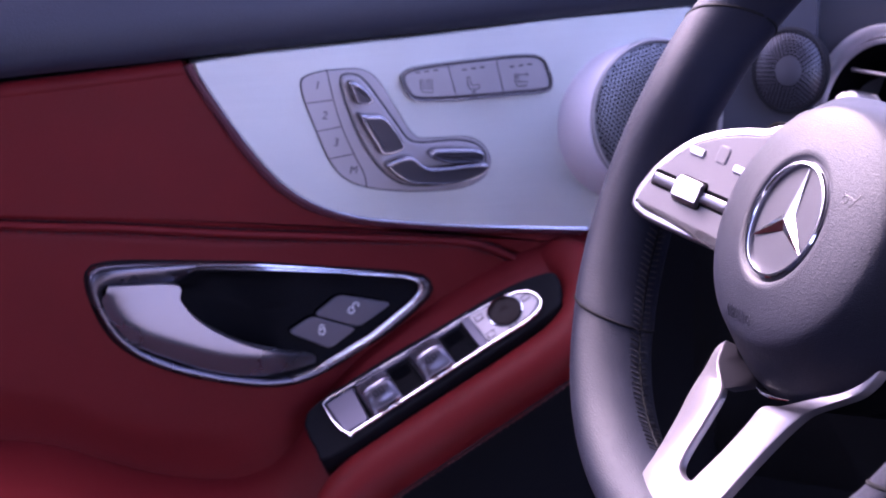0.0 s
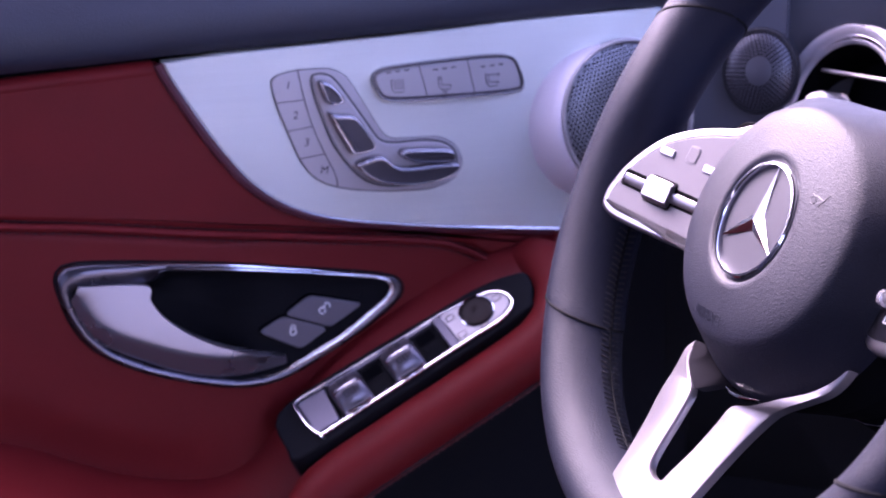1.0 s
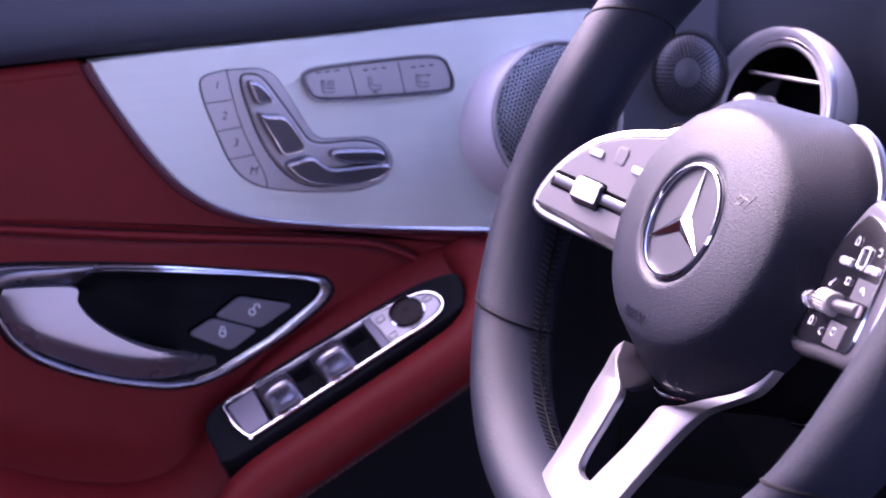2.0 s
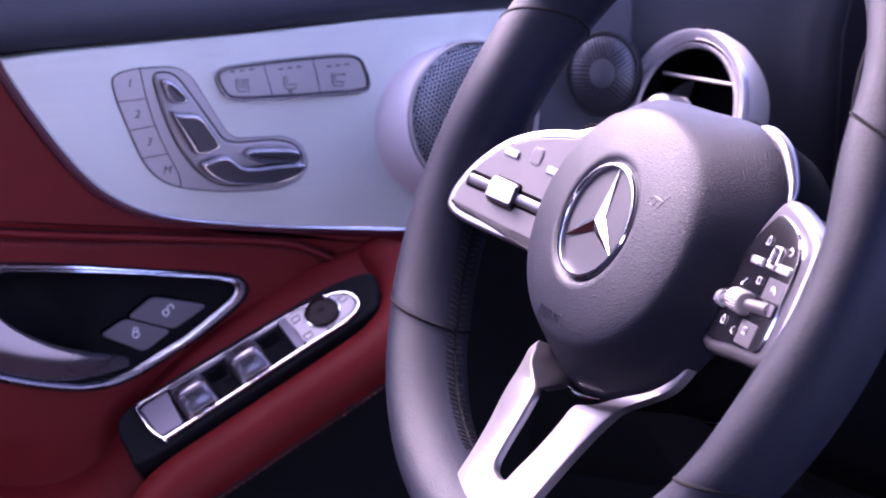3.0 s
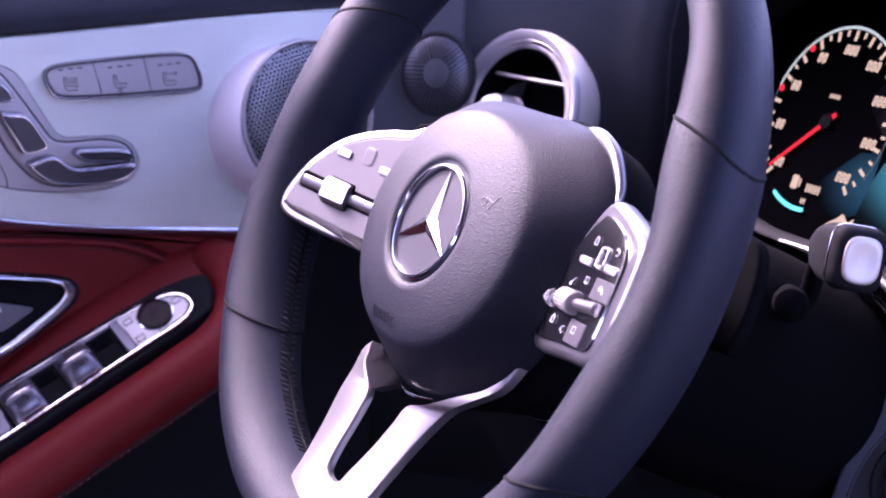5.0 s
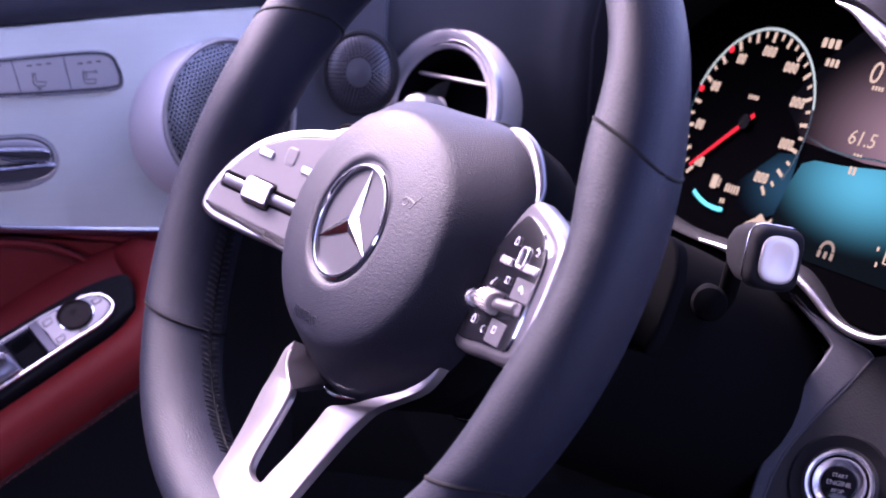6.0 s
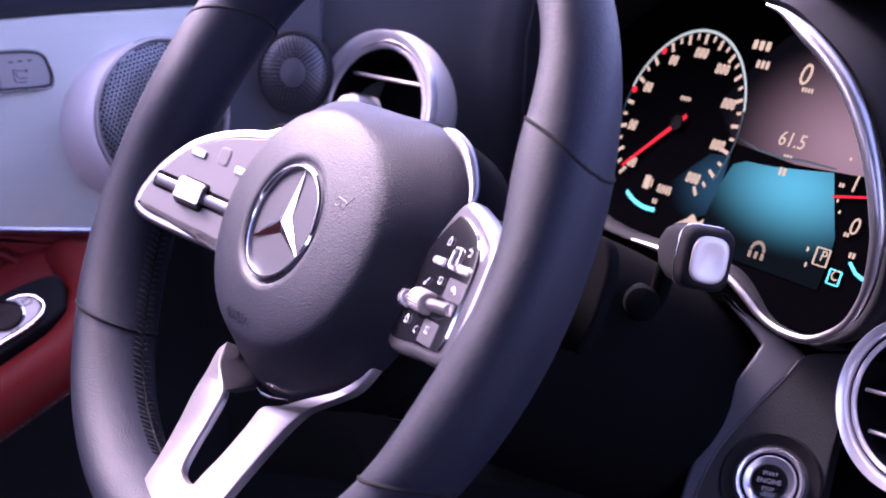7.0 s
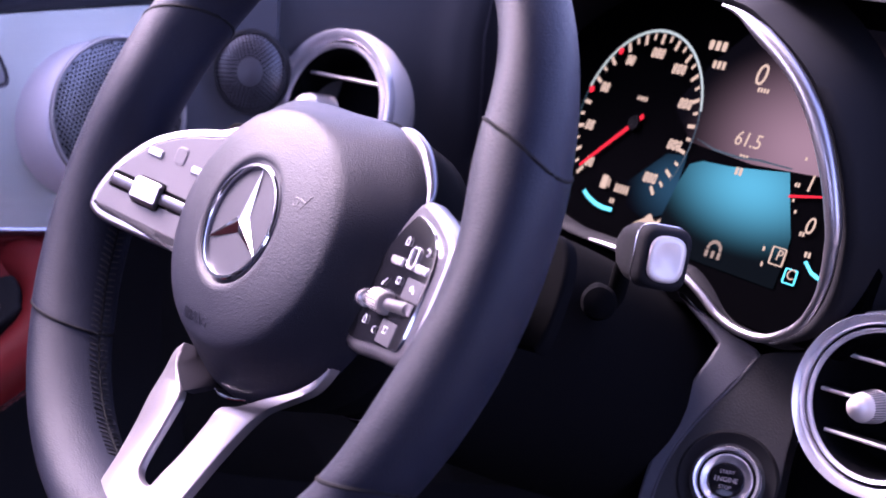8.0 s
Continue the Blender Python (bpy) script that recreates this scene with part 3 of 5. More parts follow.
for f, g in ((0, -0.1), (0.04, 0.0), (0.14, 0.06), (0.27, 0.20), (0.45, 0.46), (0.65, 0.74), (0.84, 0.93), (0.96, 1.0), (1.0, 0.97), (1.02, 0.80)):
    loop = []
    for i in range(72):
        t = 2 * math.pi * i / 72
        low = Vector((0.0535 + 0.0520 * math.cos(t), 0.6405 + 0.0520 * math.sin(t), 0))
        u = Vector((math.cos(t), math.sin(t), 0)) * 0.0502
        high = SPK_C + u - Vector((0, 0, 0.19 * u.dot(SPK_D)))
        loop.append(Vector((low.x + (high.x - low.x) * f, low.y + (high.y - low.y) * f, high.z * g)))
    loops.append(loop)
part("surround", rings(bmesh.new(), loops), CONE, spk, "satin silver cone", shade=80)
part("ring", moved(lathe([(0.0508, -0.004), (0.0505, 0.0016), (0.0497, 0.0024), (0.0486, 0.0016), (0.0482, -0.003)], 64), SPK), SILVER_PAINT, spk, "thin silver ring")
part("grille", moved(lathe([(0.0486, -0.0012), (0.046, 0.0), (0.035, 0.0018), (0.02, 0.0026), (0.002, 0.003)], 64, cap=(False, True)), SPK), GRILLE, spk, "perforated steel grille", shade=70)


bm = bmesh.new()
for i in range(-24, 25):
    for j in range(-20, 21):
        x, y = 0.0029 * (i + 0.5 * (j % 2)), 0.0029 * 0.866 * 1.05 * j
        q = math.hypot(x, y)
        if q < 0.0466:
            h = float(np.interp(q, (0.002, 0.02, 0.035, 0.046), (0.003, 0.0026, 0.0018, 0.0))) + 0.00012
            bm.faces.new([bm.verts.new(SPK @ Vector((x + 0.00115 * math.cos(b), y + 0.00115 * math.sin(b), h))) for b in (math.pi * k / 4 for k in range(8))])
tagged(part("perforation", bm, VOID, spk, "dark punched holes"), kind="stuff")

# ---- window and mirror switches ----
L, NRM = Vector((0, 0.8904, 0.4552)), Vector((0.5, -0.3942, 0.7711))
SWITCH = basis((-0.655, -0.097, 0.5013), L, NRM.cross(L), NRM)
# padded edge of the armrest that wraps the switch panel
ROLL = [(-0.125, -0.058, -0.040), (-0.106, -0.045, -0.027), (-0.082, -0.0345, -0.0190), (-0.03, -0.0330, -0.0178), (0.045, -0.0320, -0.0178),
        (0.080, -0.0290, -0.0178), (0.101, -0.0165, -0.0178), (0.1130, 0.0, -0.0178), (0.1165, 0.0180, -0.0200), (0.1120, 0.0360, -0.0270)]
roll = smooth(ROLL, 8, False)
part("armrest_edge", moved(tube(roll, 0.019, 28), DOOR.inverted() @ SWITCH), RED, door, "rounded red leather edge of the armrest", shade=80)
to_door = DOOR.inverted() @ SWITCH
roll_seam = []
for a, b in zip(roll[10:52], roll[11:53]):
    d = (b - a).normalized()
    roll_seam.append(to_door @ (a + d.cross(Vector((0, 0, 1))).normalized() * 0.0189 + Vector((0, 0, -0.0022))))
part("edge_seam", tube(roll_seam, 0.0007, 6), THREAD, door)
fine = []
for a, b in zip(roll_seam, roll_seam[1:]):
    fine += [a + (b - a) * k / 6 + Vector((0.0002, -0.0012, 0.0018)) for k in range(6)]
stitches(fine, 0.0042, 0.0030, 0.0008, ARM_THREAD, door)
win = thing("window_switch_unit", SWITCH, "chrome-framed window lifter and mirror switch panel", "switch panel")
BLK = [(-0.091, -0.004), (-0.084, 0.023), (-0.04, 0.027), (0.026, 0.025), (0.069, 0.023), (0.095, 0.016), (0.099, 0.008), (0.092, -0.006), (0.076, -0.014), (-0.03, -0.016), (-0.086, -0.016)]
part("surround", slab(smooth(BLK, 4), -0.05, 0.001, 0.002), BLACK, win, "matt black surround")
BZ = [(-0.0735, 0.012), (-0.071, 0.022), (-0.05, 0.022), (0.029, 0.0195), (0.04, 0.019), (0.066, 0.0155), (0.077, 0.010), (0.081, 0.002), (0.079, -0.006),
      (0.067, -0.011), (0.034, -0.011), (-0.06, -0.012), (-0.069, -0.011), (-0.073, 0.0)]
bz = smooth(BZ, 4)
part("frame", band(bz, 0.0022, 0.0, 0.004, 0.5), CHROME, win, "bright chrome frame")
part("well", slab(inset(bz, 0.001), -0.0005, 0.0010, 0.0004), WELL, win, "dark grey well")
part("end_plate", slab(soft_corners([(-0.071, 0.0195), (-0.050, 0.0195), (-0.053, -0.0095), (-0.0705, -0.009)], 0.003), 0.001, 0.0034, 0.0012), DARK_METAL, win, "satin metal end plate")
ROCKER = [(0.0166, 0.001), (0.0162, 0.0055), (0.0140, 0.0090), (0.0100, 0.0112), (0.0055, 0.0124), (0.0020, 0.0128), (-0.0020, 0.0122), (-0.0060, 0.0105), (-0.0095, 0.0080),
          (-0.0122, 0.0056), (-0.0140, 0.0050), (-0.0156, 0.0056), (-0.0165, 0.0050), (-0.0166, 0.001)]
ROCKER = [(0.0032 + 0.79 * y, 0.001 + 0.92 * (z - 0.001)) for y, z in ROCKER]
for x in (-0.0385, 0.0005):
    b = rings(bmesh.new(), [[Vector((x + u, y * (0.94 + 0.06 * k), 0.001 + (z - 0.001) * k)) for y, z in ROCKER] for u, k in ((-0.0113, 0.30), (-0.0110, 0.50), (-0.0102, 0.70), (-0.0086, 0.86), (-0.0060, 0.96), (0.0, 1.0), (0.0060, 0.96), (0.0086, 0.86), (0.0102, 0.70), (0.0110, 0.50), (0.0113, 0.30))], cap=(True, True))
    sw = part("window_switch", b, ROCKER_METAL, win, "satin metal window rocker switch", shade=70)
    part("ridge", tube([Vector((x + u, 0.0048, 0.0119 - d)) for u, d in ((-0.0100, 0.0032), (-0.0086, 0.0015), (-0.0060, 0.0003), (0.0, -0.0001), (0.0060, 0.0003), (0.0086, 0.0015), (0.0100, 0.0032))], 0.0007, 6), STEEL, sw, "bright ridge")
    part("lip", tube([Vector((x + u, -0.0092 + w, 0.0053)) for u, w in ((-0.0080, 0.0010), (-0.0050, 0.0), (0.0, -0.0002), (0.0060, 0.0), (0.0092, 0.0012))], lambda q: 0.0006 + 0.0008 * math.sin(math.pi * q), 8), CHROME, sw, "polished lip")
    for v, z in ((0.0102, 0.0108), (-0.0001, 0.0106)):
        sl = -0.28 if v > 0 else 0.40
        frame_ = [(-0.0040, -0.0020), (-0.0016, -0.0020), (-0.0016, 0.0018), (-0.0040, 0.0014), (-0.0040, -0.0020)]
        lines = [tube([Vector((x + a + d, v + c, z + 0.0002 + sl * c)) for a, c in frame_], 0.00032, 4) for d in (0.0, 0.0044)]
        part("window_symbol", join(*lines), INK, sw)
part("well_wall", slab(soft_corners([(-0.049, 0.0200), (0.0295, 0.0180), (0.0295, 0.0155), (-0.049, 0.0172)], 0.001), 0.001, 0.0034, 0.0006), DARK_METAL, win, "dark metal side of the well")
for x in (-0.0195, 0.0205):
    part("well_slot", slab(quad(x - 0.0062, x + 0.0062, 0.0060, 0.0140, 0.0015), 0.0008, 0.0014, 0.0002), VOID, win, "black slot")
part("divider", slab(soft_corners([(0.030, 0.0182), (0.0362, 0.0176), (0.0362, -0.0092), (0.030, -0.0092)], 0.001), 0.001, 0.0040, 0.0006), DARK_METAL, win, "dark metal divider")
mp = [(0.0365, 0.0175), (0.05, 0.0155), (0.066, 0.0125), (0.0745, 0.0085), (0.078, 0.002), (0.0765, -0.004), (0.068, -0.0085), (0.052, -0.009), (0.0375, -0.009), (0.0365, 0.004)]
part("mirror_plate", slab(smooth(mp, 3), 0.001, 0.0042, 0.0008), SILVER_PAINT, win, "silver mirror selector plate")
knob = part("mirror_joystick", moved(lathe([(0.0108, 0.0), (0.0106, 0.0006), (0.0098, 0.0010), (0.0075, 0.0007), (0.0040, 0.0005), (0.0024, 0.0007), (0.0005, 0.0009)], 32, cap=(False, True)), Matrix.Translation((0.057, 0.0045, 0.0042))), JOY, win, "round dark mirror adjuster")
part("joystick_ring", moved(lathe([(0.0120, 0.0), (0.0119, 0.0007), (0.0111, 0.0010), (0.0108, 0.0)], 32), Matrix.Translation((0.057, 0.0045, 0.0042))), CHROME, knob)
for a, b in ((0.041, 0.011), (0.041, -0.005), (0.056, -0.0075), (0.073, 0.005)):
    part("mirror_symbol", tube([Vector((a + u, b + v, 0.0043)) for u, v in ((-0.0027, -0.002), (0.002, -0.002), (0.003, 0.002), (-0.0027, 0.0022), (-0.0027, -0.002))], 0.0004, 4), INK, win)

# ---- steering wheel ----
wheel = thing("steering_wheel", WHEEL, "flat-bottomed steering wheel in dark grey leather with silver spokes", "steering wheel")
RIM_R, FLAT = 0.170, -0.158


TILT = radians(60)
SEAMS = [(16.5, 26.5), (161.0, 147.0), (209.5, 219.5), (334, 323.5)]


def thumb_rest(deg):
    """How far the leather swells towards the spokes at an angle round the wheel."""
    return math.exp(-(math.remainder(deg - 167, 360) / 17) ** 2) + 0.58 * math.exp(-(math.remainder(deg - 18, 360) / 14) ** 2) + 0.38 * math.exp(-(math.remainder(deg + 15, 360) / 16) ** 2)


def seam_at(pair, section):
    return pair[0] + (pair[1] - pair[0]) * (0.5 - 0.5 * math.cos(section))


def rim_point(a, section, k=1.0):
    """A point of the rim at the angle a round the wheel and the angle section round the tube."""
    deg = math.degrees(a)
    for lo, hi in ((SEAMS[1], SEAMS[2]), (SEAMS[3], SEAMS[0])):
        u, v = math.remainder(deg - seam_at(lo, section), 360), math.remainder(seam_at(hi, section) - deg, 360)
        k += 0.028 * ease(0.5 + min(u, v) / 1.6) * (1 if min(u, v) > -5 and max(u, v) < 120 else 0)
    x, y = RIM_R * math.cos(a), RIM_R * math.sin(a)
    low = max(0.0, -math.sin(a) - 0.72)
    y += low * low * 0.04
    e = Vector((math.cos(a), math.sin(a), 0))
    p, q = 0.0219 * k * math.cos(section - TILT), 0.0152 * k * math.sin(section - TILT)
    out, front = p * math.cos(TILT) - q * math.sin(TILT), p * math.sin(TILT) + q * math.cos(TILT)
    swell = thumb_rest(deg) * max(0.0, math.cos(section - radians(140))) ** 1.5
    return Vector((x, y, 0)) + e * (out - 0.0115 * swell) + Vector((0, 0, front - 0.0050 + 0.0062 * swell))


rim = bmesh.new()
loops = []
for i in range(480):
    a = 2 * math.pi * i / 480
    loops.append([rim_point(a, 2 * math.pi * j / 36) for j in range(36)])
rings(rim, loops, turn=True)
rim = part("rim", rim, GREY_LEATHER, wheel, "dark grey leather rim", shade=180)
for pair in SEAMS:
    turn = [2 * math.pi * j / 36 for j in range(36)]
    part("seam", tube([rim_point(radians(seam_at(pair, q)), q, 0.995) for q in turn], 0.0009, 6, True), CARPET, rim, "dark leather joint")
for lo, hi in ((188, 252), (-72, -10)):
    bm = bmesh.new()
    for i in range(int((hi - lo) / 1.3)):
        a = radians(lo + i * 1.3)
        for s0, s1, da in ((176, 192, 0.7), (192, 208, -0.7)):
            p = [rim_point(a, radians(s0), 1.0), rim_point(a + radians(da) * 0.5, radians((s0 + s1) / 2), 1.03), rim_point(a + radians(da), radians(s1), 1.0)]
            tube(p, 0.00048, 5, bm=bm)
    tagged(part("stitching", bm, THREAD, rim, "black zigzag stitching"), kind="stuff")
    part("stitch_groove", tube([rim_point(radians(lo + (hi - lo) * i / 60), radians(192), 0.992) for i in range(61)], 0.0008, 6), CARPET, rim)

# airbag cover
HUB = [(0.0, 0.0575), (0.030, 0.0575), (0.055, 0.054), (0.074, 0.041), (0.0855, 0.020), (0.086, -0.007), (0.080, -0.036), (0.063, -0.064), (0.035, -0.083), (0.0, -0.0895),
       (-0.035, -0.083), (-0.063, -0.064), (-0.080, -0.036), (-0.086, -0.007), (-0.0855, 0.020), (-0.074, 0.041), (-0.055, 0.054), (-0.030, 0.0575)]
hub_line = smooth(HUB, 8)
bm, loops, hc = bmesh.new(), [], Vector((0, -0.0115, 0))


def hub_radius(a, full, k):
    """Reach of the cover's contour line k at the angle a: its outline outside, an oval within."""
    w = min(1.0, max(0.0, (1 - k) / 0.22))
    oval = 1 / math.sqrt((math.cos(a) / 0.0830) ** 2 + (math.sin(a) / 0.0735) ** 2)
    return (full * (1 - w) + oval * w) * k


for s, n in ((0.96, -0.052), (0.995, -0.036), (1.0, -0.027), (0.99, -0.0240), (0.95, -0.0182), (0.90, -0.0116), (0.85, -0.0050), (0.815, -0.0006), (0.800, 0.0010), (0.788, 0.0020), (0.775, 0.0028), (0.755, 0.0036), (0.70, 0.0052), (0.62, 0.0068), (0.535, 0.0080)):
    loop = []
    for p in hub_line:
        a = math.atan2(p.y - hc.y, p.x - hc.x)
        r = hub_radius(a, (p - hc).length, s)
        loop.append(Vector((hc.x + r * math.cos(a), hc.y + r * math.sin(a), n)))
    loops.append(loop)
for q, n in ((1.0, 0.0092), (0.93, 0.0094), (0.89, 0.0088), (0.85, 0.0070), (0.6, 0.0068)):
    loops.append([hc + Vector((math.cos(t), math.sin(t), 0)) * 0.0345 * q + Vector((0, 0, n)) for t in
                  (math.atan2(p.y - hc.y, p.x - hc.x) for p in hub_line)])
rings(bm, loops[2:], cap=(False, True))
hub = part("airbag_cover", bm, HUB_SKIN, wheel, "grained dark plastic airbag cover", shade=60)
# skirt blackened to paint the shade under the cover
part("cover_skirt", rings(bmesh.new(), loops[:3], cap=(True, False)), VOID, hub, "black skirt")
HUB_RISE = [(0.45, 0.0088), (0.535, 0.0080), (0.62, 0.0068), (0.70, 0.0052), (0.755, 0.0036), (0.775, 0.0028), (0.788, 0.0020), (0.800, 0.0010), (0.815, -0.0006), (0.85, -0.0050), (0.90, -0.0116), (0.95, -0.0182), (1.0, -0.027)]


def hub_height(x, y):
    """How far the airbag cover stands out at a point of the wheel's plane."""
    a = math.atan2(y - hc.y, x - hc.x)
    rim_at = min(hub_line, key=lambda p: abs(math.remainder(math.atan2(p.y - hc.y, p.x - hc.x) - a, 2 * math.pi)))
    far, k = (rim_at - hc).length, 0.7
    for _ in range(8):
        k = math.hypot(x - hc.x, y - hc.y) / (hub_radius(a, far, k) / k)
    return float(np.interp(k, [q for q, _ in HUB_RISE], [n for _, n in HUB_RISE]))


mark = lettering("AIRBAG", 0.0074, Matrix.Translation((-0.0085, -0.0610, 0)), 0.0001)
for v in mark.verts:
    v.co.z += hub_height(v.co.x, v.co.y) + 0.00040
part("airbag_mark", mark, HUB_SMOOTH, hub)
hx, hy = 0.0395, 0.0072
ring_ = [(0.0020 * math.cos(t) - 0.0026, 0.0018 * math.sin(t) - 0.0004) for t in (2 * math.pi * k / 14 for k in range(15))]
flare, bell = [(-0.0046, 0.0020), (-0.0006, 0.0016), (0.0034, 0.0006)], [(0.0018, -0.0030), (0.0038, 0.0004), (0.0056, 0.0042)]
part("horn_symbol", join(*[tube([Vector((hx + a, hy + b, hub_height(hx + a, hy + b) + 0.00002)) for a, b in q], 0.00022, 5) for q in (ring_, flare, bell)]), HUB_SMOOTH, hub)

# emblem
em = Matrix.Translation((0.0006, -0.0113, 0.0070))
emblem = part("emblem", moved(lathe([(0.0287, -0.002), (0.0287, 0.0022), (0.0280, 0.0030), (0.0268, 0.0030), (0.0262, 0.0020), (0.0262, -0.001)], 64), em), CHROME, wheel, "round chrome emblem ring")
part("emblem_disc", moved(lathe([(0.0264, -0.001), (0.0264, 0.0002), (0.0004, 0.0004)], 48, cap=(False, True)), em), DISC, emblem, "satin grey disc")
bm = bmesh.new()
tips = []
for i in range(6):
    a = radians(90 + 60 * i)
    r = 0.0262 if i % 2 == 0 else 0.0052
    tips.append(bm.verts.new((r * math.cos(a), r * math.sin(a), 0.0012 if i % 2 == 0 else 0.0006)))
mid = bm.verts.new((0, 0, 0.0026))
for i in range(6):
    bm.faces.new((tips[i], tips[(i + 1) % 6], mid))
bm.faces.new(tips[::-1])
part("emblem_star", moved(bm, em), STAR, emblem, "chrome three-pointed star", shade=1)

# switch pods: dished spokes, higher at the rim than at the hub
DISH = math.atan(0.35)
POD_LM = basis((-0.152, 0, 0.008), (math.cos(DISH), 0, -math.sin(DISH)), (0, 1, 0), (math.sin(DISH), 0, math.cos(DISH)))
POD_RM = basis((0.152, 0, 0.008), (math.cos(DISH), 0, math.sin(DISH)), (0, 1, 0), (-math.sin(DISH), 0, math.cos(DISH)))


def podded(name, bm, mat, parent, m, label="", shade=40):
    return part(name, moved(bm, m), mat, parent, label, shade)


pl = smooth([(0.0, -0.034), (0.0006, -0.025), (0.0076, -0.009), (0.021, 0.0072), (0.034, 0.0160), (0.048, 0.0222), (0.065, 0.027), (0.086, 0.029),
             (0.086, -0.0405), (0.072, -0.0408), (0.041, -0.0418), (0.013, -0.0415), (0.0028, -0.0385)], 5)
left_spoke = podded("left_spoke", slab(pl, -0.022, 0.0, 0.0024), POD_RING, wheel, POD_LM, "satin silver switch spoke")
podded("gap", slab(inset(pl, 0.0046), -0.003, 0.0002, 0.0002), VOID, left_spoke, POD_LM)
podded("switch_field", slab(inset(pl, 0.0053), -0.003, 0.0009, 0.0008), POD_PAINT, left_spoke, POD_LM, "silver painted switch field")
podded("slot", slab(quad(0.0094, 0.0685, -0.0228, -0.0134, 0.002), -0.002, 0.0011, 0.0002), VOID, left_spoke, POD_LM)
podded("slider_bar", rings(bmesh.new(), [[Vector((x, -0.0183 + y, z)) for y, z in ((-0.0031, 0.0), (-0.0031, 0.0016), (-0.0022, 0.0024), (0.0018, 0.0026), (0.0027, 0.0018), (0.0027, 0.0))] for x in (0.0118, 0.0122, 0.0655, 0.0659)], cap=(True, True)), POD_RING, left_spoke, POD_LM, "satin silver slider bar")
th = bmesh.new()
rings(th, [[Vector((x, -0.0182 + y * k, z)) for y, z in ((-0.0070, 0.0), (-0.0068, 0.0034), (-0.0046, 0.0050), (-0.0020, 0.0050), (0.0046, 0.0052), (0.0066, 0.0036), (0.0068, 0.0))] for x, k in ((0.0296, 0.9), (0.0304, 1.0), (0.0350, 1.0), (0.0440, 1.0), (0.0470, 0.97), (0.0478, 0.88))], cap=(True, True))
podded("slider_thumb", th, POD_RING, left_spoke, POD_LM, "silver slider thumb", shade=30)
podded("thumb_gap", slab(quad(0.0288, 0.0486, -0.0260, -0.0106, 0.002), -0.002, 0.0012, 0.0002), VOID, left_spoke, POD_LM)
for x0, x1, y0, y1 in ((0.0270, 0.0376, 0.0006, 0.0050), (0.0595, 0.0697, 0.0, 0.0042)):
    podded("button", slab(quad(x0, x1, y0, y1, 0.0016), 0.0, 0.0020, 0.0008), POD_RING, left_spoke, POD_LM, "satin silver button")
    podded("button_gap", slab(quad(x0 - 0.0004, x1 + 0.0004, y0 - 0.0005, y1 + 0.0003, 0.0016), 0.0, 0.0011, 0.0002), BUTTON, left_spoke, POD_LM)
tp = quad(0.0452, 0.0536, 0.0012, 0.0112, 0.0028)
podded("touch_pad", slab(inset(tp, 0.0006), 0.0, 0.0014, 0.0005), POD_PAINT, left_spoke, POD_LM)
podded("touch_pad_ring", band(tp, 0.0008, 0.0, 0.0012), BUTTON, left_spoke, POD_LM)

pr = smooth([(-0.086, -0.010), (-0.076, 0.010), (-0.064, 0.0240), (-0.0538, 0.0290), (-0.0380, 0.0268), (-0.0219, 0.0228), (-0.0040, 0.0165), (0.0020, 0.0100), (0.0034, 0.0), (0.0036, -0.0120), (0.0024, -0.0250), (-0.0005, -0.0330),
             (-0.0066, -0.0376), (-0.0190, -0.0394), (-0.0386, -0.0402), (-0.086, -0.0408)], 5)
right_spoke = podded("right_spoke", slab(pr, -0.007, 0.0, 0.0034), SPOKE_SILVER, wheel, POD_RM, "satin silver switch spoke")
podded("back", slab(inset(pr, 0.003), -0.024, -0.006, 0.002), BLACK, right_spoke, POD_RM)
fr = smooth([(-0.084, -0.010), (-0.074, 0.006), (-0.060, 0.0180), (-0.0498, 0.0212), (-0.0271, 0.0168), (-0.0148, 0.0104), (-0.0098, 0.0030), (-0.0088, -0.0080), (-0.0090, -0.0220), (-0.0105, -0.0300), (-0.0160, -0.0330), (-0.0433, -0.0348), (-0.084, -0.0358)], 5)
podded("switch_field", slab(fr, -0.003, 0.0008, 0.0006), GLOSS, right_spoke, POD_RM, "glossy black switch field")
podded("field_edge", tube([Vector((p.x, p.y, 0.0004)) for p in fr[12:58]], lambda q: 0.0003 + 0.0007 * math.sin(math.pi * q), 6), CHROME, right_spoke, POD_RM, "thin polished edge")
podded("slider_bar", tube([Vector((x, -0.0178 + 0.06 * (x + 0.045), 0.0022)) for x in (-0.0740, -0.05, -0.0135)], 0.0027, 12), POD_RING, right_spoke, POD_RM, "satin silver slider bar")
podded("bar_stop", tube([Vector((x, -0.0196, 0.0022)) for x in (-0.0755, -0.0750, -0.0700, -0.0695)], lambda q: 0.0038 if 0.2 < q < 0.8 else 0.0030, 16), BRIGHT, right_spoke, POD_RM, "polished bar end")
podded("slider_roller", tube([Vector((x, -0.0175, 0.0030)) for x in (-0.0555, -0.0548, -0.0402, -0.0395)], lambda q: 0.0050 if 0.2 < q < 0.8 else 0.0043, 26), SILVER_PAINT, right_spoke, POD_RM, "ribbed silver roller")
ribs = [tube([Vector((x, -0.0175 + 0.0050 * math.cos(t), 0.0030 + 0.0050 * math.sin(t))) for x in (-0.0546, -0.0404)], 0.00030, 4) for t in (2 * math.pi * i / 22 for i in range(22))]
podded("roller_ribs", join(*ribs), STEEL, right_spoke, POD_RM)
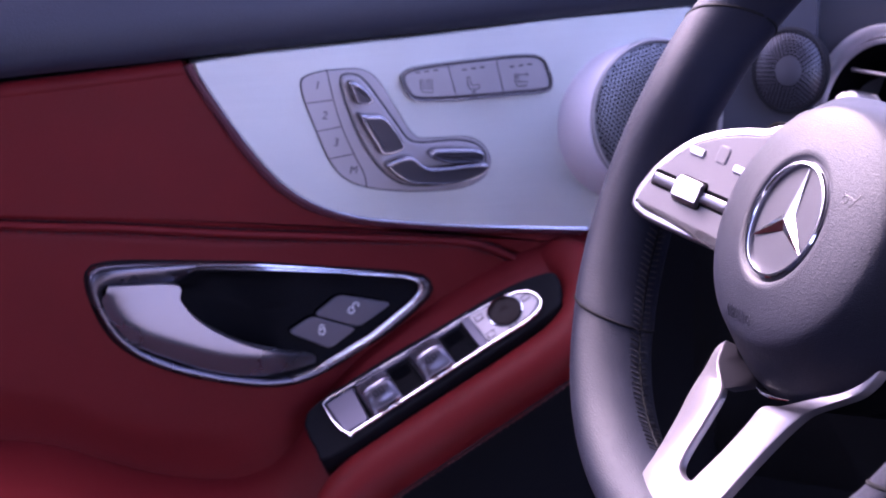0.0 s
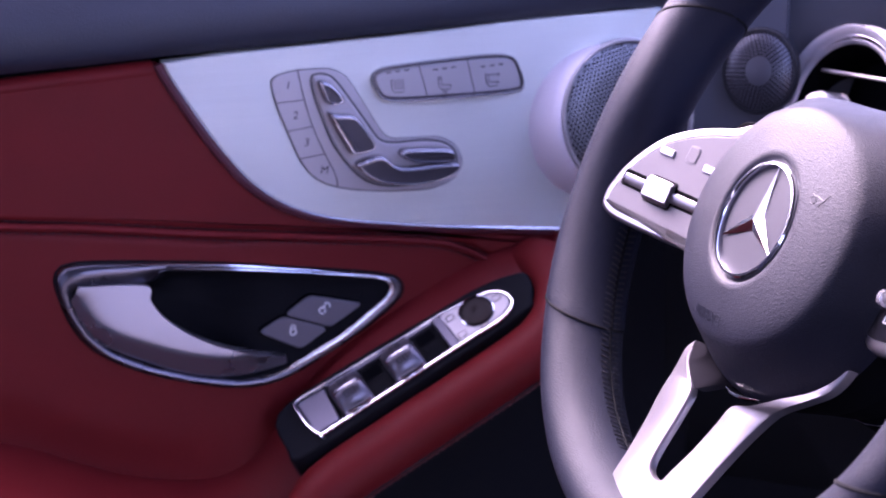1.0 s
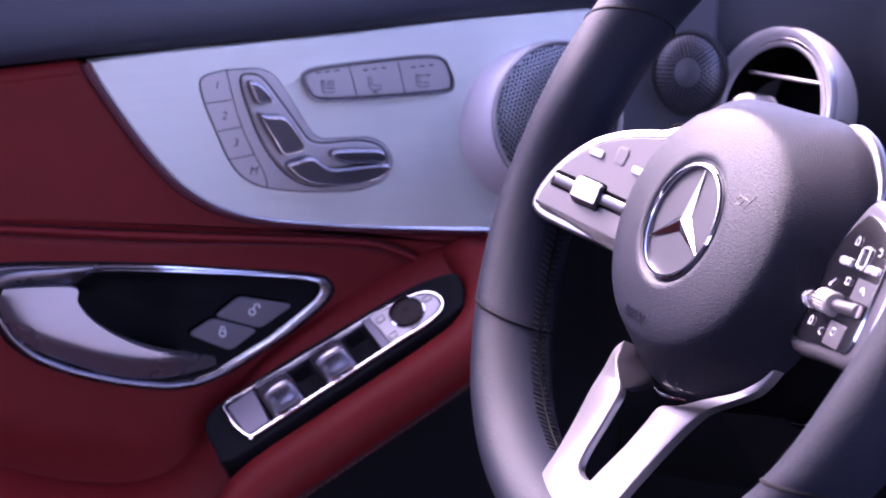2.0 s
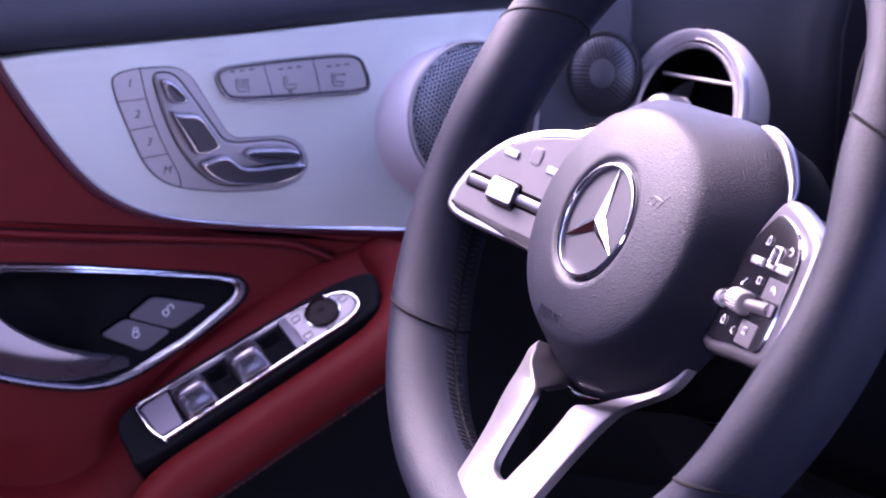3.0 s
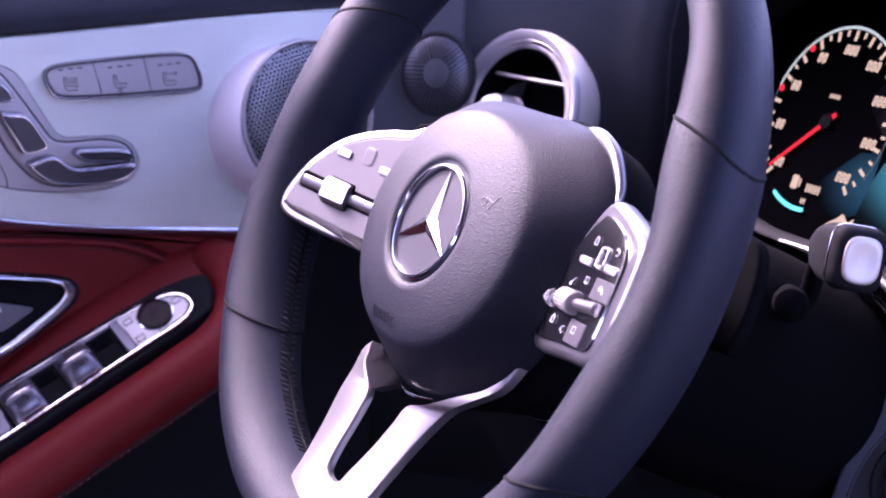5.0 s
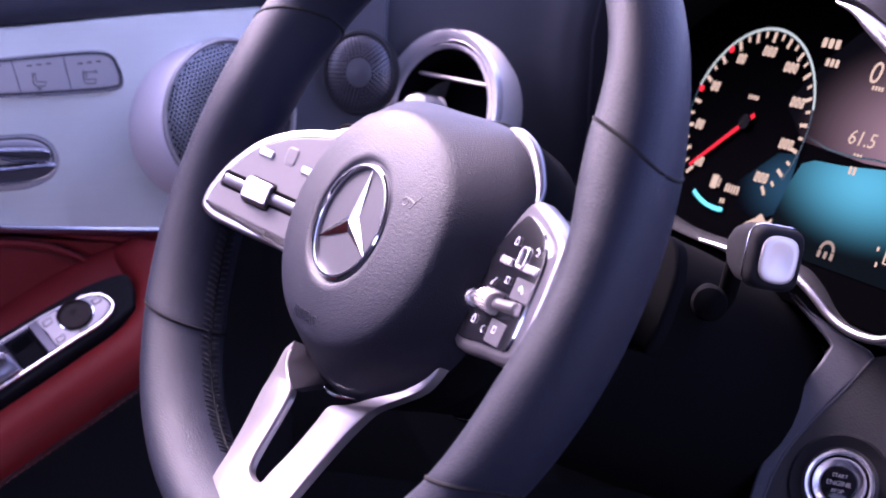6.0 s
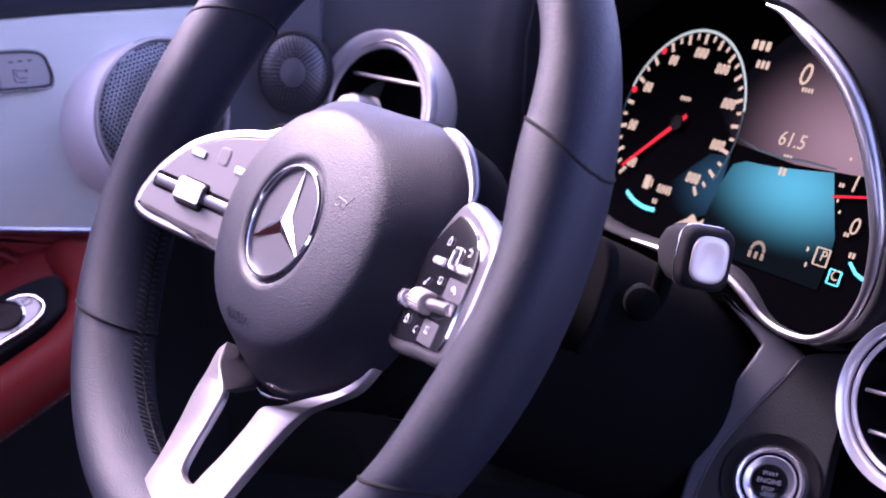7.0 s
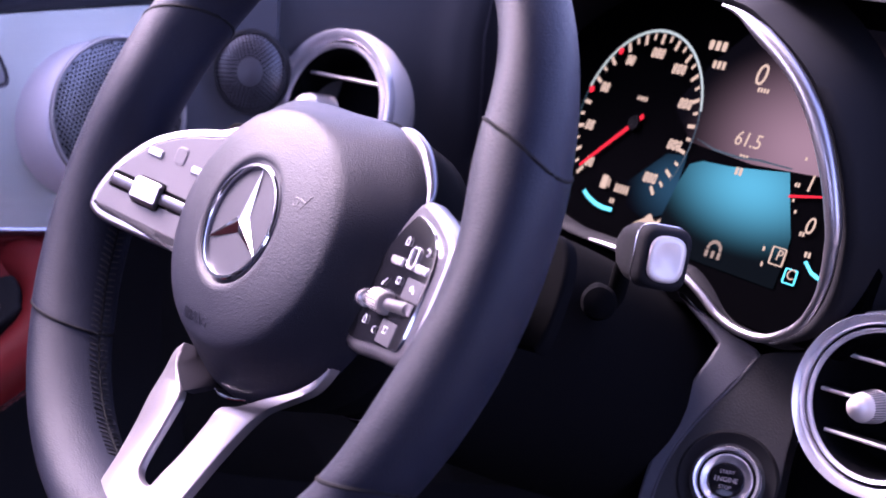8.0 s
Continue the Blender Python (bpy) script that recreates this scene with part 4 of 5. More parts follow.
for x0, x1 in ((-0.0612, -0.0470), (-0.0275, -0.0130)):
    podded("button", slab(quad(x0, x1, -0.0012, 0.0024, 0.0012), 0.0, 0.0022, 0.0008), BRIGHT, right_spoke, POD_RM, "silver button")
podded("touch_pad_ring", band(quad(-0.0412, -0.0306, -0.0010, 0.0090, 0.0032), 0.0014, 0.0, 0.0018), BRIGHT, right_spoke, POD_RM)
for q in (((-0.0330, -0.0100, -0.0128, -0.0040), (-0.0420, -0.0220, -0.0335, -0.0235))):
    podded("key_tile", slab(quad(*q, 0.001), 0.0, 0.0012, 0.0003), TWEETER, right_spoke, POD_RM, "grey symbol key")


def icon(x, y, lines, k=1.0):
    """A small printed symbol of a few strokes on the switch field."""
    podded("key_symbol", join(*[tube([Vector((x + a * k * 1.5, y + b * k, 0.0015)) for a, b in q], 0.00030, 4) for q in lines]), WHITE_INK, right_spoke, POD_RM)


HOUSE = [[(-0.0012, -0.0016), (-0.0012, 0.0006), (0.0, 0.0020), (0.0012, 0.0006), (0.0012, -0.0016), (-0.0012, -0.0016)]]
BACK = [[(-0.0014, 0.0012), (0.0008, 0.0012), (0.0015, 0.0), (0.0008, -0.0012), (-0.0004, -0.0012)], [(-0.0014, 0.0012), (-0.0004, 0.0020)]]
STROKE = [[(-0.0016, -0.0016), (0.0016, 0.0018)], [(-0.0016, -0.0016), (-0.0002, -0.0014)], [(-0.0016, -0.0016), (-0.0014, -0.0002)]]
BOX = [[(-0.0013, -0.0013), (0.0013, -0.0013), (0.0013, 0.0013), (-0.0013, 0.0013), (-0.0013, -0.0013)]]
MOON = [[(0.0010, 0.0016), (-0.0008, 0.0008), (-0.0010, -0.0008), (0.0008, -0.0016)]]
PHONE = [[(-0.0018, 0.0010), (-0.0006, 0.0016), (0.0010, 0.0004), (0.0018, -0.0012)], [(-0.0018, 0.0010), (-0.0012, -0.0004)]]
for x, y, q in ((-0.0505, 0.0098, HOUSE), (-0.0205, 0.0080, BACK), (-0.0590, -0.0095, STROKE), (-0.0420, -0.0068, BOX), (-0.0215, -0.0085, PHONE), (-0.0640, -0.0275, HOUSE), (-0.0475, -0.0295, MOON), (-0.0330, -0.0275, BOX)):
    icon(x, y, q)
for sgn in (1, -1):
    bow = [(sgn * x, y, z) for x, y, z in ((0.022, 0.0520, -0.036), (0.034, 0.0545, -0.031), (0.050, 0.0550, -0.0265), (0.068, 0.0490, -0.0245), (0.083, 0.0365, -0.0230), (0.090, 0.0285, -0.0200), (0.100, 0.0265, -0.0120))]
    if sgn < 0:
        bow = [(-0.063, 0.0450, -0.0265), (-0.0715, 0.0385, -0.0235), (-0.0800, 0.0310, -0.0205)]
    part("hub_trim", tube(smooth(bow, 5, False), (lambda s: 0.0012 + 0.0021 * math.sin(math.pi * min(1, s + 0.12))) if sgn > 0 else (lambda s: 0.0012 + 0.0030 * math.sin(math.pi * s)), 10), SILVER, wheel, "curved satin hub trim")



# lower spoke: one casting, two bars that meet in a foot on the rim, with an open slot between
LEFT_BAR = [((-0.0392, -0.0773, -0.0135), (-0.0377, -0.0774, -0.0128)), ((-0.0451, -0.0830, -0.0137), (-0.0337, -0.0871, -0.0106)),
        ((-0.0459, -0.0948, -0.0129), (-0.0250, -0.0928, -0.0095)), ((-0.0459, -0.1077, -0.0108), (-0.0166, -0.0995, -0.0085)),
        ((-0.0421, -0.1225, -0.0075), (-0.0148, -0.1130, -0.0062)), ((-0.0377, -0.1357, -0.0032), (-0.0131, -0.1269, -0.0029)),
        ((-0.0347, -0.1429, -0.0002), (-0.0108, -0.1365, -0.0006)), ((-0.0300, -0.1540, 0.0045), (-0.0070, -0.1403, 0.0002)),
        ((-0.0150, -0.1660, 0.0105), (-0.0015, -0.1412, 0.0003))]
RIGHT_BAR = [((0.0150, -0.1660, 0.0105), (0.0028, -0.1406, 0.0002)),
        ((0.0290, -0.1530, 0.0045), (0.0050, -0.1388, -0.0001)), ((0.0304, -0.1400, -0.0010), (0.0068, -0.1330, -0.0012)),
        ((0.0306, -0.1290, -0.0052), (0.0099, -0.1216, -0.0043)), ((0.0322, -0.1160, -0.0090), (0.0120, -0.1130, -0.0062)),
        ((0.0364, -0.1016, -0.0119), (0.0146, -0.1036, -0.0078)), ((0.0425, -0.0896, -0.0134), (0.0177, -0.0942, -0.0092)),
        ((0.0480, -0.0838, -0.0138), (0.0300, -0.0890, -0.0100)), ((0.0620, -0.0744, -0.0142), (0.0443, -0.0801, -0.0122)),
        ((0.0700, -0.0675, -0.0158), (0.0598, -0.0711, -0.0140)), ((0.0732, -0.0608, -0.0173), (0.0695, -0.0617, -0.0157)),
        ((0.0747, -0.0538, -0.0184), (0.0729, -0.0555, -0.0174))]
FORK = LEFT_BAR + RIGHT_BAR
loops = []
for a, b in zip(smooth([o for o, _ in FORK], 5, False), smooth([i for _, i in FORK], 5, False)):
    e, w = (b - a).normalized(), (b - a).length
    c, v = min(0.0011, 0.2 * w), min(0.0018, 0.25 * w)
    loops.append([a + Vector((0, 0, -0.0048)), a + Vector((0, 0, -0.0011)), a + e * c * 0.35 + Vector((0, 0, -0.0003)), a + e * c,
                  b - e * v, b - e * v * 0.35 + Vector((0, 0, -0.0006)), b + Vector((0, 0, -0.0016)), b + Vector((0, 0, -0.0044))])
part("lower_spoke", rings(bmesh.new(), loops, cap=(True, True)), FORK_SILVER, wheel, "forked satin silver lower spoke", shade=35)
# dark metal stands in for the darkness that this silver facet reflects
cheek = [(-0.0380, -0.0772, -0.0134), (-0.0337, -0.0871, -0.0116), (-0.0262, -0.0922, -0.0106), (-0.0166, -0.0968, -0.0100), (-0.0186, -0.0900, -0.0252), (-0.0240, -0.0860, -0.0258), (-0.0340, -0.0790, -0.0250)]
part("spoke_cheek", rings(bmesh.new(), [[Vector((x, y, z + d)) for x, y, z in cheek] for d in (-0.006, 0.0)], cap=(True, True)), FACE, wheel, "sloping spoke cheek, its dark reflection put into the colour")
part("hub_bead", tube(smooth([(-0.0080, -0.0895, -0.0200), (0.0, -0.0905, -0.0195), (0.0120, -0.0890, -0.0190), (0.0230, -0.0862, -0.0185)], 6, False), lambda q: 0.0002 + 0.0007 * math.sin(math.pi * q), 8), CHROME, wheel, "thin chrome bead under the cover")
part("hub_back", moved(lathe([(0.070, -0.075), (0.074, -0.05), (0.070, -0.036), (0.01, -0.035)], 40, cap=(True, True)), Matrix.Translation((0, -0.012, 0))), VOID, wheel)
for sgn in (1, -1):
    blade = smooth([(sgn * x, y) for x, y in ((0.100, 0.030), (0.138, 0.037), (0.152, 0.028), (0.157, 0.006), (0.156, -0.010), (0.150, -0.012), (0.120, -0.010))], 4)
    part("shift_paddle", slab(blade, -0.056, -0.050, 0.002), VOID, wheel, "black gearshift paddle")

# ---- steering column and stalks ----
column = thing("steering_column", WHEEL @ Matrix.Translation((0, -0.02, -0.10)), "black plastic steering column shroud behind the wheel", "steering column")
# shade behind the wheel is put into the shroud's near-black
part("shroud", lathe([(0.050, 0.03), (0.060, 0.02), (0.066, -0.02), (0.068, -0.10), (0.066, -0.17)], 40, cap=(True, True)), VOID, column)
part("shroud_joint", lathe([(0.0605, 0.012), (0.0615, 0.012), (0.0615, 0.011), (0.0605, 0.011)], 40), DARK_METAL, column)

AX = Vector((0.92, -0.36, 0.12)).normalized()
stalk = thing("gear_selector_stalk", facing((-0.2255, 0.12, 0.6553), AX) @ pose(0, 0, 0, 0, 0, -10) @ Matrix.Scale(0.88, 4), "black column stalk with a satin silver end button", "column stalk")


def rounded(w, h, z, r, n=5):
    return [Vector((p.x, p.y, z)) for p in soft_corners([(-w, -h), (w, -h), (w, h), (-w, h)], r, n)]


part("knob", rings(bmesh.new(), [rounded(w, h, z, 0.008) for w, h, z in ((0.006, 0.007, -0.055), (0.010, 0.012, -0.042), (0.0128, 0.0150, -0.026), (0.0138, 0.0160, -0.010), (0.0136, 0.0158, -0.003), (0.0120, 0.0142, 0.0), (0.0104, 0.0124, 0.0004))], cap=(True, True)), BLACK, stalk, shade=70)
part("knob_line", tube(rounded(0.0139, 0.0161, -0.0085, 0.008), 0.0005, 5, True), STEEL, stalk)
part("end_button", rings(bmesh.new(), [rounded(w, h, z, 0.0085) for w, h, z in ((0.0098, 0.0118, -0.002), (0.0098, 0.0118, 0.0012), (0.0094, 0.0114, 0.0019), (0.0086, 0.0106, 0.0023), (0.0066, 0.0082, 0.0020), (0.0045, 0.0055, 0.0015), (0.0022, 0.0026, 0.0012), (0.0004, 0.0005, 0.0011))], cap=(True, True)), SILVER_PAINT, stalk, "satin silver park button", shade=80)
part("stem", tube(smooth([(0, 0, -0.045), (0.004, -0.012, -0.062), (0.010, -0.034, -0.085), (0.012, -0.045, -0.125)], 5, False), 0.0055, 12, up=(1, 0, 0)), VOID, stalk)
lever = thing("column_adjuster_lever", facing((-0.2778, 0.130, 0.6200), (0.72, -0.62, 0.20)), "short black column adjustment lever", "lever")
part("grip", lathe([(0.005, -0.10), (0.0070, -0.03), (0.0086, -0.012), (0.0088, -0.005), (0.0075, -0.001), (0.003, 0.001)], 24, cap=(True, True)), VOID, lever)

# ---- dashboard ----
dash = thing("dashboard", Matrix.Identity(4), "dark grey soft-touch dashboard around the instruments", "dashboard")


def extrude_x(sec, x0, x1):
    loops = [[Vector((x, y, z)) for y, z in sec] for x in (x0, x0 + 0.004, x1 - 0.004, x1)]
    return rings(bmesh.new(), loops, cap=(True, True))


sec_r = [(0.33, 0.755), (0.30, 0.745), (0.292, 0.72), (0.30, 0.66), (0.30, 0.60), (0.295, 0.56), (0.30, 0.50), (0.33, 0.42), (0.40, 0.36), (0.74, 0.34), (0.74, 0.72), (0.50, 0.77)]
part("right_body", extrude_x(sec_r, -0.214, -0.10), BLACK, dash)
# never in view; a bright face for the door trim to reflect
part("fascia_reflector", extrude_x(sec_r, -0.098, 0.795), BRUSHED, dash, "unseen brushed fascia, added to brighten the door trim")
sec_t = [(0.29, 0.775), (0.262, 0.772), (0.258, 0.764), (0.30, 0.760), (0.50, 0.76), (0.74, 0.70), (0.74, 0.73), (0.50, 0.79)]
part("top_pad", extrude_x(sec_t, -0.535, -0.214), BLACK, dash, "black dashboard hood", shade=60)
sec_b = [(0.33, 0.575), (0.29, 0.56), (0.28, 0.50), (0.32, 0.40), (0.42, 0.34), (0.74, 0.34), (0.74, 0.58)]
# lower dash takes the same near-black as painted footwell shade
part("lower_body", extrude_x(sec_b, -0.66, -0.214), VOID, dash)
# the end of the dashboard beside the door, bent round towards the driver
plan = smooth([(-0.74, 0.10), (-0.705, 0.135), (-0.674, 0.170), (-0.645, 0.225), (-0.622, 0.262), (-0.606, 0.280), (-0.598, 0.30), (-0.598, 0.36)], 6, False)
bm, loops = bmesh.new(), []
for p in plan:
    loops.append([Vector((p.x, p.y + d, z)) for d, z in ((-0.003, 0.575), (-0.003, 0.62), (0.0, 0.70), (0.012, 0.76), (0.05, 0.79), (0.20, 0.80), (0.20, 0.575))])
rings(bm, loops, cap=(True, True))
part("end_panel", bm, END_TRIM, dash, "dark grey end panel", shade=70)
bm = rings(bmesh.new(), [[Vector((p.x, p.y + d, z)) for d, z in ((0.06, 0.36), (0.008, 0.44), (0.006, 0.573), (0.20, 0.573), (0.20, 0.36))] for p in plan], cap=(True, True))
part("kick_panel", bm, CARPET, dash, "black lower panel", shade=70)
part("end_panel_edge", tube([Vector((-0.5985, 0.296 + d, z)) for d, z in ((0.0, 0.58), (0.0, 0.70), (0.012, 0.76))], 0.0008, 6), DARK_METAL, dash)
part("left_body", extrude_x([(0.36, 0.36), (0.33, 0.44), (0.33, 0.72), (0.36, 0.78), (0.60, 0.78), (0.60, 0.36)], -0.598, -0.515), BLACK, dash)

# lighter piece laid over the end panel where it catches light
sail = smooth([(-0.7005, 0.088), (-0.697, 0.108), (-0.6835, 0.134), (-0.671, 0.152), (-0.657, 0.172)], 5, False)
bm = rings(bmesh.new(), [[Vector((p.x, p.y - 0.004, z)) for z in (0.580, 0.62, 0.68, 0.735 - 0.0006 * i)] + [Vector((p.x - 0.02, p.y + 0.01, z)) for z in (0.73, 0.580)] for i, p in enumerate(sail)], cap=(True, True))
part("lit_corner", bm, SAIL, dash, "end panel's corner, its caught light in a lighter grey", shade=60)

# tweeter
tw = thing("tweeter", facing((-0.6609, 0.1516, 0.6738), (0.80, -0.58, 0.14)) @ Matrix.Diagonal((0.86, 0.98, 1, 1)), "small round perforated grey tweeter grille", "loudspeaker")
part("collar", lathe([(0.0290, -0.02), (0.0290, 0.002), (0.0280, 0.0040), (0.0265, 0.0042), (0.0258, 0.0030)], 48), DASH, tw)
part("grille", lathe([(0.0262, 0.0025), (0.0245, 0.0040), (0.018, 0.0058), (0.010, 0.0078), (0.001, 0.0088)], 48, cap=(False, True)), TWEETER, tw, "dark grey perforated dome", shade=70)
bm = bmesh.new()
for i in range(0, 7):
    q = 0.0108 + 0.0023 * i
    r = 0.00115 - 0.00006 * i
    h = float(np.interp(q, (0.001, 0.010, 0.018, 0.0245), (0.0088, 0.0078, 0.0058, 0.0040))) + 0.00015
    n = int(2 * math.pi * q / 0.0029)
    for j in range(n):
        a = 2 * math.pi * (j + 0.5 * (i % 2)) / n
        bm.faces.new([bm.verts.new((q * math.cos(a) + r * math.cos(b), q * math.sin(a) + r * math.sin(b), h)) for b in (math.pi * k / 4 for k in range(8))])
tagged(part("perforation", bm, VOID, tw, "dark punched holes"), kind="stuff")


def air_vent(m, r, label):
    """A round turbine-like air vent: silver nacelle, chrome rings, slats and a centre knob."""
    v = thing("air_vent", m, label, "air vent", group="round air vents")
    k = r / 0.048
    part("housing", lathe([(a * k, b * k) for a, b in ((0.036, -0.034), (0.0435, -0.026), (0.0480, -0.017), (0.0495, -0.009), (0.0485, -0.003))], 64), SILVER_PAINT, v, "satin silver nacelle", shade=70)
    part("outer_ring", lathe([(a * k, b * k) for a, b in ((0.0486, -0.004), (0.0484, 0.0), (0.0477, 0.0013), (0.0440, 0.0004), (0.0425, -0.0010), (0.0418, -0.006))], 64), BRIGHT, v, "satin silver ring", shade=50)
    part("ring_gap", lathe([(a * k, b * k) for a, b in ((0.0420, -0.004), (0.0404, -0.004))], 64), VOID, v)
    part("inner_ring", lathe([(a * k, b * k) for a, b in ((0.0408, -0.010), (0.0406, -0.0020), (0.0399, -0.0010), (0.0382, -0.0020), (0.0378, -0.0036))], 64), BRIGHT, v, "chrome inner ring", shade=60)
    part("throat", lathe([(a * k, b * k) for a, b in ((0.0379, -0.0034), (0.0368, -0.014), (0.0345, -0.020), (0.0320, -0.030), (0.002, -0.031))], 48, cap=(False, True)), VOID, v, "black air duct")
    for y in (-0.021, 0.0, 0.021):
        w = math.sqrt(0.0366 ** 2 - y * y)
        b = slab(soft_corners([(-w * k, -0.010 * k), (w * k, -0.010 * k), (w * k, 0.0), (-w * k, 0.0)], 0.001), -0.0009, 0.0009, 0.0006)
        slat = part("slat", moved(b, Matrix.Translation((0, y * k, -0.010 * k)) @ Euler((radians(90), 0, 0)).to_matrix().to_4x4()), BLACK, v, "black slat with chrome edge")
        part("slat_edge", tube([Vector((s * w * k, y * k, -0.0095 * k)) for s in (-1, 0, 1)], 0.0010, 8), SILVER_PAINT, slat)
    kn = part("knob", lathe([(a * k * 0.84, b * k * 0.84) for a, b in ((0.0092, -0.001), (0.0104, 0.0), (0.0104, 0.0015), (0.0100, 0.0022), (0.0099, 0.006), (0.0090, 0.0195), (0.0080, 0.0205), (0.0074, 0.0245), (0.0054, 0.0275), (0.0025, 0.0292), (0.0005, 0.0296))], 32, cap=(True, True)), SILVER_PAINT, v, "ribbed silver knob", shade=60)
    ribs = [tube([Vector((math.cos(t) * a * k * 0.84, math.sin(t) * a * k * 0.84, b * k * 0.84)) for a, b in ((0.0100, 0.0024), (0.0100, 0.006), (0.0091, 0.0193))], 0.0003, 4) for t in (2 * math.pi * i / 36 for i in range(36))]
    part("ribs", join(*ribs), SILVER, kn)
    return v


air_vent(facing((-0.6147, 0.1834, 0.6532), (0.20, -0.92, 0.26)), 0.0545, "round silver air vent at the dashboard's door end")
air_vent(facing((-0.1972, 0.2400, 0.5755), (0.20, -0.96, 0.20)), 0.0448, "round silver air vent in the middle of the dashboard")

# start button and the panel that carries it
SN = Vector((0.45, -0.70, 0.45)).normalized()
PANEL_S = facing((-0.2697, 0.22, 0.5147), SN)
CREASE = [(0.005, 0.0690), (-0.0055, 0.0511), (-0.0198, 0.0301), (-0.0310, 0.0090), (-0.0368, -0.0157), (-0.040, -0.060)]
facia = part("start_panel", moved(slab(smooth([(0.030, 0.0740), (0.0356, 0.0703), (0.0320, 0.0480), (0.0290, 0.0326), (0.0275, 0.0131), (0.0265, -0.03), (0.0250, -0.09), (-0.041, -0.09)] + CREASE[::-1], 4), -0.030, -0.0040, 0.0008), PANEL_S), DASH, dash, "dark grey sloping panel")
part("side_strip", moved(slab(smooth([(-0.046, 0.097), (-0.017, 0.080)] + CREASE + [(-0.047, -0.060), (-0.0450, -0.015), (-0.0406, 0.011), (-0.0291, 0.047), (-0.0201, 0.0672), (-0.0210, 0.0745)], 4), -0.030, -0.0045, 0.002), PANEL_S), NAVY, facia)
part("crease_line", moved(tube([Vector((p.x, p.y, -0.0040)) for p in smooth(CREASE, 5, False)], 0.0005, 5), PANEL_S), DARK_METAL, facia)
start = thing("start_button", PANEL_S @ Matrix.Scale(0.94, 4), "round engine start button with a chrome ring", "button")
part("well", lathe([(0.0290, -0.006), (0.0285, -0.0030), (0.0270, -0.0022), (0.0240, -0.0035), (0.0200, -0.0045)], 48), BLACK, start)
part("outer_ring", lathe([(0.0192, -0.006), (0.0190, 0.0), (0.0180, 0.0018), (0.0168, 0.0012), (0.0160, -0.001)], 56), BRIGHT, start, "polished chrome ring")
part("ring_groove", lathe([(0.0162, -0.0012), (0.0148, -0.0012)], 56), VOID, start)
part("ribbed_ring", lathe([(0.0149, -0.002), (0.0146, 0.0002), (0.0138, 0.0010), (0.0112, -0.0004), (0.0100, -0.0014)], 56), BRIGHT, start, "ribbed steel ring")
part("ring_ribs", join(*[tube([Vector((math.cos(t) * r, math.sin(t) * r, z)) for r, z in ((0.0137, 0.0011), (0.0112, -0.0002))], 0.00016, 4) for t in (2 * math.pi * i / 64 for i in range(64))]), DARK_METAL, start)
cap_ = part("push_cap", lathe([(0.0101, -0.002), (0.0098, 0.0004), (0.0088, 0.0009), (0.0005, 0.0005)], 40, cap=(False, True)), GLOSS, start, "glossy black cap")
for s, y, h in (("START", 0.0042, 0.0029), ("ENGINE", 0.0, 0.0038), ("STOP", -0.0042, 0.0029)):
    part("cap_mark", lettering(s, h, Matrix.Translation((0, y, 0.00105)), 0.0001), BUTTON_INK, cap_)

# ---- instrument cluster ----
CR = radians(20)
CLUSTER = basis((-0.37, 0.27, 0.67), (1, 0, 0), (0, math.sin(CR), math.cos(CR)), (0, -math.cos(CR), math.sin(CR)))
cluster = thing("instrument_cluster", CLUSTER, "digital instrument cluster, lit, with round speedometer and chrome rim", "instrument cluster")
BEZ = [(-0.318, 0.754), (-0.293, 0.745), (-0.268, 0.729), (-0.251, 0.710), (-0.238, 0.684), (-0.231, 0.658), (-0.231, 0.644), (-0.233, 0.629), (-0.238, 0.615),
       (-0.247, 0.602), (-0.265, 0.591), (-0.284, 0.589), (-0.301, 0.593), (-0.316, 0.602), (-0.333, 0.609), (-0.356, 0.6095), (-0.387, 0.610), (-0.44, 0.612), (-0.49, 0.63),
       (-0.508, 0.67), (-0.49, 0.72), (-0.44, 0.75), (-0.38, 0.757)]
bez = smooth(BEZ, 5)
inv = CLUSTER.inverted()


def bez_loop(k, y, lift=0.0):
    c = Vector((-0.37, 0.675, 0))
    return [inv @ Vector((c.x + (p.x - c.x) * k, y, c.y + (p.y - c.y) * k + lift)) for p in bez]


rim_path = bez_loop(1.0, 0.235)
nb = len(rim_path)
hoodm = rings(bmesh.new(), [bez_loop(0.985, 0.30), bez_loop(0.985, 0.246), bez_loop(1.0, 0.241), bez_loop(1.035, 0.240), bez_loop(1.07, 0.246), bez_loop(1.085, 0.262), bez_loop(1.09, 0.34)])
part("hood", hoodm, BLACK, cluster, "black cluster hood", shade=70)
bm, loops = bmesh.new(), []
for i in range(83):
    p, d = rim_path[i], (rim_path[(i + 1) % nb] - rim_path[i - 1]).normalized()
    s = d.cross(Vector((0, 0, 1))).normalized()
    w = (0.0024 + 0.0022 * max(0.0, min(1.0, (38 - i) / 14))) * min(1.0, 0.15 + i / 7) * min(1.0, (84 - i) / 6)
    loops.append([p + s * w * math.cos(t) + s.cross(d) * w * 0.9 * math.sin(t) for t in (2 * math.pi * j / 10 for j in range(10))])
rings(bm, loops, cap=(True, True))
part("chrome_rim", bm, POD_RING, cluster, "polished chrome rim", shade=70)
GLOW = 0.10
part("display", slab(soft_corners([(-0.15, -0.085), (0.15, -0.085), (0.15, 0.095), (-0.15, 0.095)], 0.01), -0.006, 0.0, 0.001), SCREEN, cluster, "dark glossy display")


